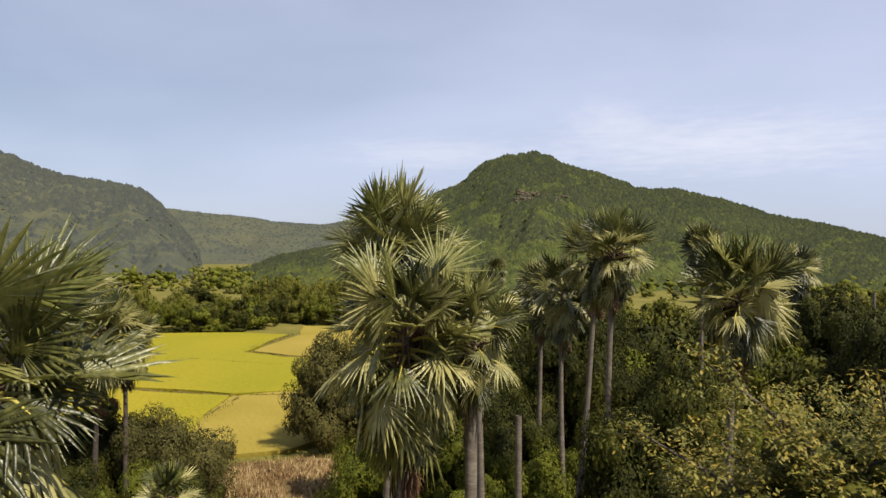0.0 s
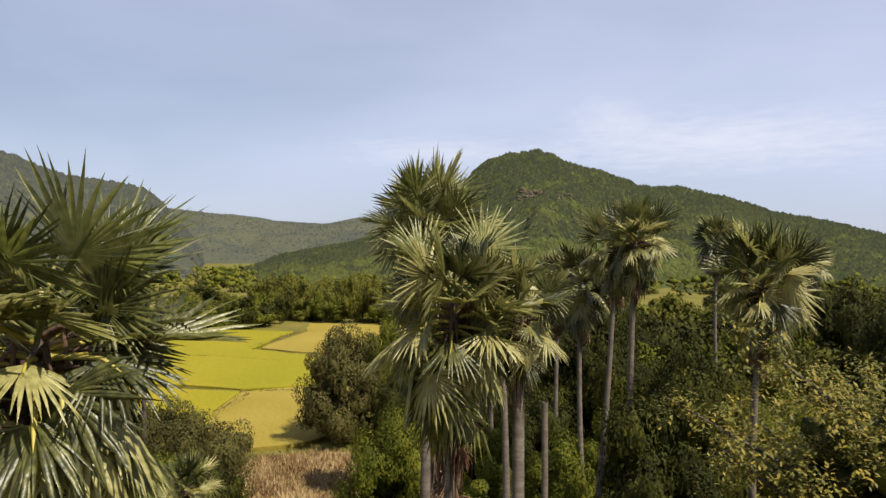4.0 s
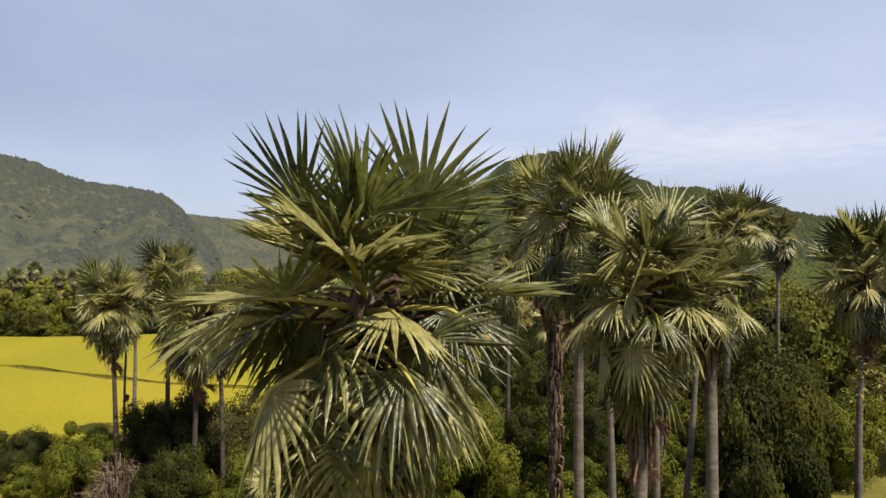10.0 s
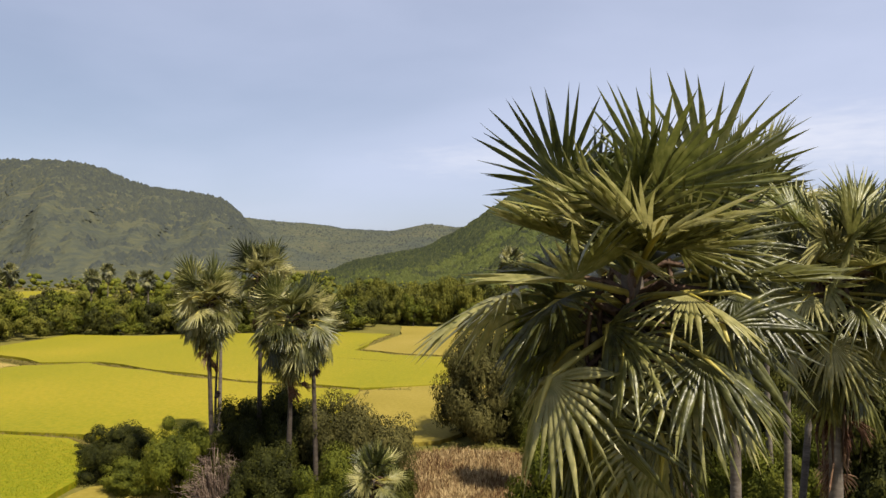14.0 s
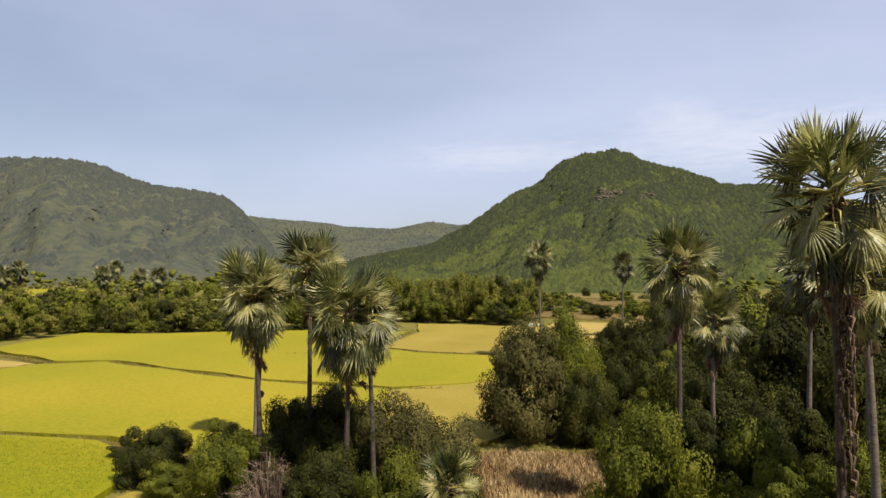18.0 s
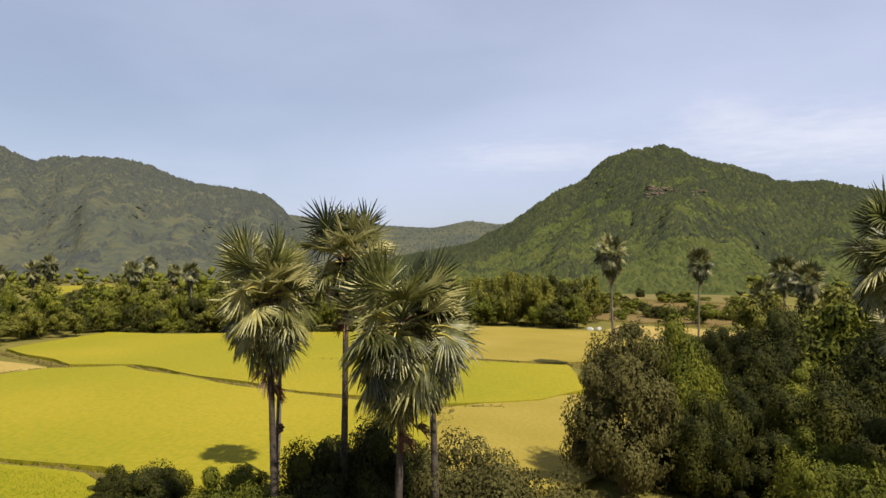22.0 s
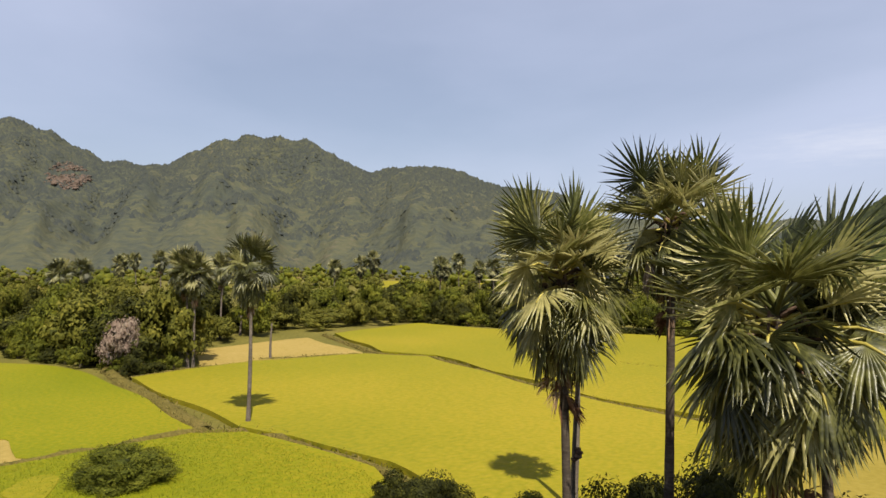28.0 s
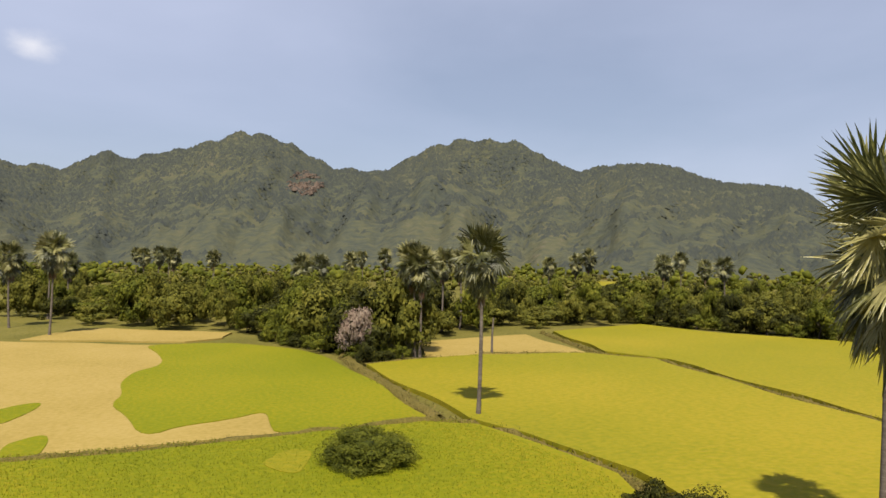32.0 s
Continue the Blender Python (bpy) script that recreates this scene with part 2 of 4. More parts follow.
# ---- mesh helpers ----
def mesh_from(name, verts, faces, mat, smooth=False):
    """A mesh from numpy verts and faces (all triangles or all quads)."""
    me = bpy.data.meshes.new(name)
    verts, faces = np.asarray(verts, np.float32), np.asarray(faces, np.int32)
    k = faces.shape[1]
    me.vertices.add(len(verts))
    me.vertices.foreach_set("co", verts.ravel())
    me.loops.add(faces.size)
    me.loops.foreach_set("vertex_index", faces.ravel())
    me.polygons.add(len(faces))
    me.polygons.foreach_set("loop_start", np.arange(0, faces.size, k, dtype=np.int32))
    me.update(calc_edges=True)
    me.validate()
    if smooth:
        me.polygons.foreach_set("use_smooth", np.ones(len(me.polygons), bool))
    me.materials.append(mat)
    return me


def joined(parts):
    """Several (verts, faces) as one."""
    vs, fs, n = [], [], 0
    for v, f in parts:
        vs.append(v), fs.append(np.asarray(f) + n)
        n += len(v)
    return np.concatenate(vs), np.concatenate(fs)


def part(name, me, parent, label="", m=None):
    ob = new(name, me)
    ob.parent = parent
    if m is not None:
        ob.matrix_basis = m
    if label:
        ob["label"] = label
    return ob


def tube(points, radii, sides=8):
    """A tapered tube of quads along points, closed at the tip by its last ring's small radius."""
    pts = np.asarray(points, float)
    rings = []
    for i, p in enumerate(pts):
        d = pts[min(i + 1, len(pts) - 1)] - pts[max(i - 1, 0)]
        d /= np.linalg.norm(d) + 1e-9
        u = np.cross(d, (0.31, 0.95, 0.05))
        u /= np.linalg.norm(u)
        w = np.cross(d, u)
        a = np.arange(sides) * 2 * np.pi / sides
        rings.append(p + radii[i] * (np.cos(a)[:, None] * u + np.sin(a)[:, None] * w))
    v = np.concatenate(rings)
    f = [[i * sides + j, i * sides + (j + 1) % sides, (i + 1) * sides + (j + 1) % sides, (i + 1) * sides + j] for i in range(len(pts) - 1) for j in range(sides)]
    return v, np.array(f)


def smooth_noise(x, y, seed=0):
    """A cheap smooth noise from a few turned sines, about -1 to 1."""
    r = np.random.RandomState(seed)
    out = 0
    for k in range(6):
        a, p, s = r.uniform(0, 6.28), r.uniform(0, 6.28), 1 + 0.8 * k
        out = out + np.sin((x * np.cos(a) + y * np.sin(a)) * s + p + 0.6 * np.sin(x * 0.7 * s - y * 0.5 + p)) / (1 + 0.6 * k)
    return out / 2.2


# ---- ground, one sheet to the horizon ----
def ring_sheet():
    radii = [0, 12, 25, 45, 70, 100, 140, 190, 260, 360, 500, 700, 1000, 1500, 2300, 3600, 4700]
    n = 96
    v, f = [(-40, 40, 0)], []
    for r in radii[1:]:
        for k in range(n):
            a = 2 * math.pi * k / n
            v.append((-40 + r * math.cos(a), 40 + r * math.sin(a), 0.0))
    tri = [(0, 1 + k, 1 + (k + 1) % n) for k in range(n)]
    for i in range(len(radii) - 2):
        for k in range(n):
            a, b = 1 + i * n + k, 1 + i * n + (k + 1) % n
            tri += [(a, a + n, b), (b, a + n, b + n)]
    return v, tri


ground = tagged(new("ground", mesh_from("ground", *ring_sheet(), M_GROUND)), "flat grassy valley floor with scrub and bare earth", "ground", kind="structure")


# ---- fields ----
def inset_noise(poly, step=2.0, wob=0.35, seed=0):
    """The outline of a field with its sides cut into short, slightly wavering steps."""
    out = []
    for i, (x0, y0) in enumerate(poly):
        x1, y1 = poly[(i + 1) % len(poly)]
        n = max(1, int(math.hypot(x1 - x0, y1 - y0) / step))
        for k in range(n):
            x, y = x0 + (x1 - x0) * k / n, y0 + (y1 - y0) * k / n
            out.append((x + wob * math.sin(x * 0.33 + y * 0.27 + seed) + 0.3 * wob * math.sin(1.1 * y - 0.9 * x), y + wob * math.cos(x * 0.29 - y * 0.35 + seed)))
    return out


def field(name, poly, mat, height, label, category, wob=0.35):
    bm = bmesh.new()
    ring = inset_noise(poly, wob=wob, seed=len(bpy.data.objects))
    low = [bm.verts.new((x, y, 0.0)) for x, y in ring]
    top = [bm.verts.new((x, y, height)) for x, y in ring]
    n = len(ring)
    for i in range(n):
        bm.faces.new((low[i], low[(i + 1) % n], top[(i + 1) % n], top[i]))
    flat = delaunay_2d_cdt([Vector(p) for p in ring], [], [list(range(n))], 1, 1e-4)
    for tri in flat[2]:
        if all(i < n for i in tri):
            bm.faces.new([top[i] for i in tri])
    bmesh.ops.recalc_face_normals(bm, faces=bm.faces)
    me = bpy.data.meshes.new(name)
    bm.to_mesh(me)
    bm.free()
    me.materials.append(mat)
    return tagged(new(name, me), label, category, kind="structure")


FIELDS = [
    ("rice_field_main", [(-80.5, 44.0), (-110, 42.7), (-114, 60), (-110.7, 76), (-103, 82), (-87, 79.2), (-68, 76.5), (-50, 77.8), (-47, 70), (-41, 57), (-47, 50), (-56, 47.2), (-64, 48.2), (-74, 46.4)], M_RICE, 0.5, "broad field of ripening yellow rice", "rice field"),
    ("rice_field_front", [(-78.3, 5), (-78.8, 20), (-79, 28), (-80.4, 40), (-78, 43.9), (-74, 44.8), (-64, 46.5), (-57, 45.2), (-52, 38), (-46, 24), (-44, 5)], M_GREEN_RICE, 0.5, "field of still green rice beside a bank", "rice field"),
    ("rice_field_west", [(-79.6, 41), (-88, 40.9), (-101, 40.8), (-116, 40.2), (-126.5, 37.2), (-135.5, 30.5), (-137, 24), (-138, 17.0), (-130, 17.9), (-117, 19.6), (-113, 16.6), (-106.4, 14.8), (-100, 16.2), (-95.3, 15.7), (-90.3, 17.0), (-83.0, 18.0), (-86.2, 22), (-86.4, 25), (-89.2, 27.9), (-84, 28.1), (-79.4, 28.3)], M_GREEN_RICE, 0.36, "yellow-green rice field with one side cut", "rice field"),
    ("stubble_west", [(-80.3, -30), (-80.3, 30), (-91, 30), (-90, 20), (-125, 21), (-137, 19), (-148, -4), (-150, -30)], M_STUBBLE, 0.3, "pale harvested rice stubble", "stubble field"),
    ("green_patch", [(-79.9, 9.2), (-83.0, 9.3), (-87.2, 12.5), (-84.0, 13.6), (-80, 12.6)], M_GREEN_RICE, 0.34, "patch of uncut green rice in the stubble", "rice patch", 1.1),
    ("green_patch", [(-89.8, 7.9), (-97.8, 7.4), (-98.2, 9.3), (-94.7, 10.2), (-90.8, 9.8)], M_GREEN_RICE, 0.34, "patch of uncut green rice in the stubble", "rice patch", 1.1),
    ("pale_patch", [(-71.3, 26.3), (-74.2, 28.9), (-73.2, 30.6), (-70.5, 29.3), (-69.6, 27.5)], M_RICE, 0.54, "yellower patch in the green rice beside a bush", "rice patch", 1.2),
    ("far_yellow_field", [(-300, 205), (-381, 262), (-372, 292), (-283, 225)], M_RICE, 0.3, "distant yellow field between strips of wood", "rice field"),
    ("stubble_middle", [(-114, 53), (-131, 57), (-136, 79.5), (-112, 77), (-111.5, 75), (-115.5, 61)], M_STUBBLE, 0.25, "small pale harvested field below palms", "stubble field"),
    ("stubble_corner", [(-144, 28), (-152, 30), (-165, 8), (-158, 2), (-150, -2), (-141, 22)], M_STUBBLE, 0.25, "pale harvested strip at the wood's edge", "stubble field"),
    ("rice_field_north", [(-137, 86), (-145, 112), (-127, 116), (-118, 123), (-104, 131), (-88, 139), (-76, 139), (-70, 112), (-60, 109), (-45, 110.5), (-38, 94), (-41, 86), (-50, 79.3), (-68, 78.3), (-87, 81), (-103, 84), (-111, 80)], M_RICE, 0.5, "long field of ripening yellow rice", "rice field"),
    ("pale_field_north", [(-74, 140), (-69, 114), (-60, 111.5), (-46, 113), (-38, 122), (-36, 140), (-50, 160), (-82, 158)], M_PALE_RICE, 0.4, "pale golden rice field partly cut", "rice field"),
    ("pale_field_east", [(-49.5, 78), (-39, 91), (-32, 84), (-28, 68), (-31, 59.5), (-36, 55.5), (-42, 52), (-48, 60)], M_PALE_RICE, 0.4, "small pale golden field beside bushes", "rice field"),
    ("dry_grass_field", [(-35, 52), (-28, 57.5), (-19, 59), (-13, 55), (-16, 46), (-26, 41), (-33, 44)], M_BROWN, 0.3, "patch of tall dry reddish brown grass", "dry grass"),
    ("stubble_far", [(-36, 142), (-30, 142), (-22, 168), (-34, 176), (-50, 176), (-51, 162)], M_STUBBLE, 0.25, "pale harvested field beyond the bushes", "stubble field"),
    ("brown_field_far", [(-62, 190), (-31, 182), (-22, 200), (-66, 212)], M_FALLOW, 0.25, "distant strip of reddish brown grass", "dry grass"),
    ("olive_field_far", [(-67, 214), (-22, 203), (-17, 226), (-74, 240)], M_DRY_OLIVE, 0.3, "distant strip of dull olive grass", "dry grass"),
    ("brown_field_farther", [(-75, 243), (-16, 229), (-12, 262), (-84, 282)], M_FALLOW, 0.25, "distant strip of brown grass below the hill", "dry grass"),
    ("olive_field_farther", [(-86, 286), (-12, 266), (-14, 320), (-98, 345)], M_DRY_OLIVE, 0.3, "far strip of dull olive grass", "dry grass"),
    ("yellow_field_farther", [(-60, 345), (-15, 326), (-18, 350), (-62, 372)], M_RICE, 0.3, "far strip of yellow rice", "rice field"),
    ("pale_field_near", [(-46, 41), (-51, 38), (-47, 28), (-38, 26), (-34, 36), (-40, 41)], M_PALE_RICE, 0.3, "pale dry grass beside the thicket", "dry grass"),
]
def rounded(poly):
    """The outline with its corners cut twice."""
    for _ in range(2):
        poly = [((1 - q) * x0 + q * x1, (1 - q) * y0 + q * y1) for (x0, y0), (x1, y1) in zip(poly, poly[1:] + poly[:1]) for q in (0.25, 0.75)]
    return poly


for row in FIELDS:
    field(row[0], rounded(row[1]) if row[0] in ("rice_field_west", "green_patch", "pale_patch", "pale_field_near") else row[1], *row[2:])

# distant strips of field on the plain
for name, cx, cy, lx, ly, turn, mat in (("far_field", -300, 300, 110, 26, 40, M_RICE), ("far_field", -235, 190, 40, 14, 52, M_RICE), ("far_field", -330, 470, 150, 30, 35, M_FALLOW), ("far_field", -460, 260, 120, 30, 55, M_FALLOW),
                                        ("far_field", -270, 560, 130, 30, 25, M_FALLOW), ("far_field", -520, 120, 140, 30, 75, M_FALLOW), ("far_field", -380, 60, 90, 25, 80, M_STUBBLE), ("far_field", 60, 420, 140, 25, -5, M_STUBBLE), ("far_field", -60, 520, 100, 18, 10, M_STUBBLE)):
    c, s = math.cos(radians(turn)), math.sin(radians(turn))
    field(name, [(cx + u * lx / 2 * c - v * ly / 2 * s, cy + u * lx / 2 * s + v * ly / 2 * c) for u, v in ((-1, -0.8), (0.2, -1), (1, -0.6), (0.9, 0.9), (-0.2, 1), (-1, 0.7))], mat, 0.3, "distant strip of field on the valley floor", "field", 2.0)


def bank(points, width=1.3, height=0.55, seed=0):
    """A low earth bank with a rounded back along a line of the plan, grown with rough grass."""
    r = np.random.RandomState(seed)
    pts = []
    for (x0, y0), (x1, y1) in zip(points, points[1:]):
        n = max(1, int(math.hypot(x1 - x0, y1 - y0) / 1.2))
        pts += [(x0 + (x1 - x0) * k / n, y0 + (y1 - y0) * k / n) for k in range(n)]
    pts.append(points[-1])
    pts = np.array(pts)
    pts[1:-1] = (pts[:-2] + 2 * pts[1:-1] + pts[2:]) / 4
    d = np.gradient(pts, axis=0)
    d /= np.linalg.norm(d, axis=1)[:, None] + 1e-9
    side = np.stack([-d[:, 1], d[:, 0]], 1)
    prof = [(-1, 0), (-0.7, 0.6), (-0.25, 1), (0.25, 0.95), (0.7, 0.55), (1, 0)]
    v = []
    for p, s in zip(pts, side):
        w, h = width * r.uniform(0.75, 1.25), height * r.uniform(0.8, 1.4)
        v += [(*(p + s * u * w), -0.02 + h * z * r.uniform(0.85, 1.15)) for u, z in prof]
    k = len(prof)
    f = [(i * k + j, i * k + j + 1, (i + 1) * k + j + 1, (i + 1) * k + j) for i in range(len(pts) - 1) for j in range(k - 1)]
    parts = [(np.array(v), np.array(f))]
    return tagged(new("bank", mesh_from("bank", *joined(parts), M_DYKE, True)), "low earth bank with rough brownish grass between rice fields", "field bank", kind="structure"), pts


BANKS = [
    [(-81.5, 41.5), (-95, 42), (-111, 41.8), (-120, 42.5)],
    [(-81.5, 41.5), (-79.7, 28.3), (-79.2, 20.4), (-79.2, 5), (-79.5, -30)],
    [(-81.5, 41.5), (-79, 45), (-74, 45.7), (-64, 47.4), (-57, 46.3), (-52, 41)],
    [(-138, 84.5), (-120, 80.5), (-110.5, 78.4), (-103, 82.9), (-87, 80.1), (-68, 77.4), (-50, 78.5), (-44, 81)],
    [(-116, 62), (-112, 75), (-110.5, 78.4)],
    [(-76, 140), (-71, 113), (-60, 110.3), (-45, 111.7), (-40, 118)],
    [(-41, 56), (-46, 67), (-48, 77)],
    [(-39, 90), (-31, 84)],
    [(-34, 53), (-27, 59), (-19, 60)],
    [(-51, 161), (-36, 141), (-30, 141)],
    [(-113, 60), (-114, 53), (-111, 43)],
    [(-82, 100), (-75, 102), (-57, 101.5)],
    [(-62, 189), (-31, 181), (-18, 178)],
    [(-68, 213), (-21, 201.5)],
    [(-75, 241.5), (-16, 227.5)],
    [(-86, 284), (-11, 264)],
]
bank_lines = [bank(b, 0.95 if i < 2 else 0.6, 0.5 if i < 2 else 0.4, seed=i)[1] for i, b in enumerate(BANKS)]


# ---- hills ----
def hill(name, ridge, near, far, foot_share, mat, seed, label, rough=1.0, cells=(260, 46)):
    """A range of hills seen round the valley: ridge gives bearings (degrees left of +y) and rise over run at the crest."""
    az = np.array([a for a, _ in ridge], float)
    tan = np.array([t for _, t in ridge], float)
    order = np.argsort(az)
    az, tan = az[order], tan[order]
    A = np.linspace(az[0], az[-1], cells[0])
    T = np.interp(A, az, tan)
    T = np.convolve(np.pad(T, 3, mode="edge"), np.array([0, 1, 3, 4, 3, 1, 0]) / 12, mode="valid")
    R = near + (far - near) * (0.5 + 0.5 * np.sin(A * 0.07 + seed))
    S = np.linspace(0, 1.5, cells[1])
    a, s = np.meshgrid(A, S, indexing="ij")
    run = R[:, None]
    r = run * (foot_share + (1 - foot_share) * s)
    crest = (16.5 + run * T[:, None]).clip(0)
    up = np.where(s < 1, np.clip(s, 0, 1) ** 1.45, np.cos(np.clip(s - 1, 0, 1) * 2.2).clip(0))
    spur = smooth_noise(np.radians(a) * 16 + 1.1 * s, s * 2.2, seed) * np.sin(np.clip(s, 0, 1) * np.pi) * 0.15
    fine = smooth_noise(np.radians(a) * 60 + 3 * s, s * 11, seed + 5) * 0.03 * np.clip(s * 4, 0, 1)
    z = crest * (up + rough * spur + rough * fine).clip(0) * np.clip((a - az[0]) / 3, 0, 1) ** 0.5 * np.clip((az[-1] - a) / 3, 0, 1) ** 0.5 - 0.5
    x, y = -15 - r * np.sin(np.radians(a)), 10 + r * np.cos(np.radians(a))
    v = np.stack([x, y, z], -1).reshape(-1, 3)
    n, k = cells
    i = np.arange(n * k).reshape(n, k)
    f = np.stack([i[:-1, :-1], i[:-1, 1:], i[1:, 1:], i[1:, :-1]], -1).reshape(-1, 4)
    ob = tagged(new(name, mesh_from(name, v, f, mat, True)), label, "hill", kind="structure")
    return ob, np.stack([x, y, z], -1)


RIGHT_RIDGE = [(33, -0.018), (29.5, 0.0), (23.6, 0.02), (20.1, 0.050), (18.2, 0.072), (16.1, 0.096), (14, 0.115), (12.8, 0.133), (11.1, 0.146), (9.4, 0.154), (7.9, 0.156), (6.4, 0.151), (4.8, 0.139), (3.4, 0.128), (1.8, 0.119), (0.1, 0.108), (-1.4, 0.099), (-3.1, 0.101), (-4.5, 0.095), (-6, 0.086), (-8.8, 0.071), (-12, 0.054), (-14.6, 0.044), (-18, 0.026), (-26, 0.006), (-36, -0.015)]
LEFT_RIDGE = [(36, 0.057), (37.3, 0.062), (38.6, 0.068), (40, 0.088), (41.2, 0.095), (43.5, 0.1), (46.6, 0.109), (49.6, 0.127), (51.5, 0.133), (53.4, 0.133), (55.4, 0.127), (57.2, 0.119), (59.6, 0.142), (61.7, 0.166), (64, 0.168), (66.5, 0.169), (68.6, 0.163), (70.2, 0.152), (73.1, 0.124), (77.5, 0.129), (79.8, 0.148), (82.5, 0.167), (84.8, 0.173), (86.2, 0.16), (87.8, 0.148), (90.4, 0.133), (91.6, 0.133), (92.5, 0.119), (94.8, 0.129), (97.3, 0.102), (98.6, 0.11), (100.2, 0.106), (101.2, 0.11), (112, 0.08), (125, 0.05), (140, 0.02)]
GAP_RIDGE = [(10, 0.04), (17, 0.046), (20.5, 0.052), (23.6, 0.056), (26.5, 0.046), (30.3, 0.049), (33, 0.055), (37.6, 0.062), (44, 0.07), (50, 0.06)]
hill_east, grid_e = hill("hill_east", RIGHT_RIDGE, 720, 780, 0.42, M_HILL, 3, "steep rounded hill grown with green scrub forest")
hill_west, grid_w = hill("hill_west", LEFT_RIDGE, 1150, 1450, 0.42, M_HILL_HAZED, 8, "long range of forested hills with rock scars, haze put into the colour", rough=1.3, cells=(380, 46))
hill_gap, grid_g = hill("hill_gap", GAP_RIDGE, 2300, 2500, 0.5, M_HILL_HAZED, 5, "low distant ridge closing the valley", cells=(160, 30))

ICO_V = np.array([(0, 0, -1), (0.72, -0.53, -0.45), (-0.28, -0.85, -0.45), (-0.89, 0, -0.45), (-0.28, 0.85, -0.45), (0.72, 0.53, -0.45), (0.28, -0.85, 0.45), (-0.72, -0.53, 0.45), (-0.72, 0.53, 0.45), (0.28, 0.85, 0.45), (0.89, 0, 0.45), (0, 0, 1)])
ICO_F = np.array([(0, 1, 2), (1, 0, 5), (0, 2, 3), (0, 3, 4), (0, 4, 5), (1, 5, 10), (2, 1, 6), (3, 2, 7), (4, 3, 8), (5, 4, 9), (1, 10, 6), (2, 6, 7), (3, 7, 8), (4, 8, 9), (5, 9, 10), (6, 10, 11), (7, 6, 11), (8, 7, 11), (9, 8, 11), (10, 9, 11)])


def blobs(centres, sizes, seed, squash=0.85, jitter=0.35):
    """Many small uneven clumps at once."""
    r = np.random.RandomState(seed)
    n = len(centres)
    v = ICO_V[None] * (1 + r.uniform(-jitter, jitter, (n, 12, 1))) * sizes[:, None, None] * np.array([1, 1, squash])
    v = v + centres[:, None]
    f = ICO_F[None] + 12 * np.arange(n)[:, None, None]
    return v.reshape(-1, 3), f.reshape(-1, 3)


OCTA_V = np.array([(1, 0.6, -0.5), (-0.6, 1, -0.5), (-1, -0.6, -0.5), (0.6, -1, -0.5), (0, 0, 0.8)])
OCTA_F = np.array([(0, 1, 4), (1, 2, 4), (2, 3, 4), (3, 0, 4)])


def specks(centres, sizes, seed):
    """Far clumps of four faces each."""
    r = np.random.RandomState(seed)
    n = len(centres)
    a = r.uniform(0, 6.28, n)
    v = OCTA_V[None] * (1 + r.uniform(-0.35, 0.35, (n, 5, 1))) * sizes[:, None, None]
    c, s = np.cos(a)[:, None], np.sin(a)[:, None]
    v = np.stack([v[..., 0] * c - v[..., 1] * s, v[..., 0] * s + v[..., 1] * c, v[..., 2]], -1) + centres[:, None]
    f = OCTA_F[None] + 5 * np.arange(n)[:, None, None]
    return v.reshape(-1, 3), f.reshape(-1, 3)


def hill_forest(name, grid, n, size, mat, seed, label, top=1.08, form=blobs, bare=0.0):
    """Trees strewn over a hillside, thick towards the crest and in patches farther down. bare: how much of the lower slope they leave open."""
    r = np.random.RandomState(seed)
    na, ns, _ = grid.shape
    last = min(ns - 2, int(ns * top / 1.5))
    i, j = r.uniform(0, na - 1.01, n), r.uniform(0.5, last, n)
    i0, j0 = i.astype(int), j.astype(int)
    u, w = (i - i0)[:, None], (j - j0)[:, None]
    p = grid[i0, j0] * (1 - u) * (1 - w) + grid[i0 + 1, j0] * u * (1 - w) + grid[i0, j0 + 1] * (1 - u) * w + grid[i0 + 1, j0 + 1] * u * w
    keep = (p[:, 2] > 1.0) & (0.8 * smooth_noise(p[:, 0] / 32, p[:, 1] / 32, seed) + 0.9 * smooth_noise(p[:, 0] / 9, p[:, 1] / 9, seed + 1) + 2.4 * (j / last - 0.5) + r.uniform(-0.4, 0.4, n) > bare)
    p = p[keep]
    s = size * r.uniform(0.4, 1.35, len(p)) ** 1.5
    p[:, 2] += s * (0.3 if form is blobs else 0.0)
    return tagged(new(name, mesh_from(name, *form(p, s, seed), mat, True)), label, "forest", kind="stuff")


def rock_face(grid, bearings, rises, n, size, seed, label):
    """Bare rock on a hillside: uneven boulders and ledges half sunk into the slope between two bearings and two rises."""
    r = np.random.RandomState(seed)
    dx, dy = grid[..., 0] + 15, grid[..., 1] - 10
    az, rise = np.degrees(np.arctan2(-dx, dy)), (grid[..., 2] - 16.5) / np.hypot(dx, dy)
    q = ((az - sum(bearings) / 2) / (bearings[1] - bearings[0]) * 2) ** 2 + ((rise - sum(rises) / 2) / (rises[1] - rises[0]) * 2) ** 2
    q[:, int(q.shape[1] / 1.5):] = 9
    ia, ir = np.nonzero(q < 1.0)
    pick = r.randint(len(ia), size=n)
    i, j = ia[pick], ir[pick]
    u, w = r.uniform(-0.5, 0.5, (n, 1)), r.uniform(-0.5, 0.5, (n, 1))
    p = grid[i, j] + (grid[i + 1, j] - grid[i, j]) * u + (grid[i, j + 1] - grid[i, j]) * w
    keep = smooth_noise(p[:, 0] / 16, p[:, 2] / 7, seed) > -0.35
    p = p[keep]
    s = size * r.uniform(0.5, 1.3, len(p))
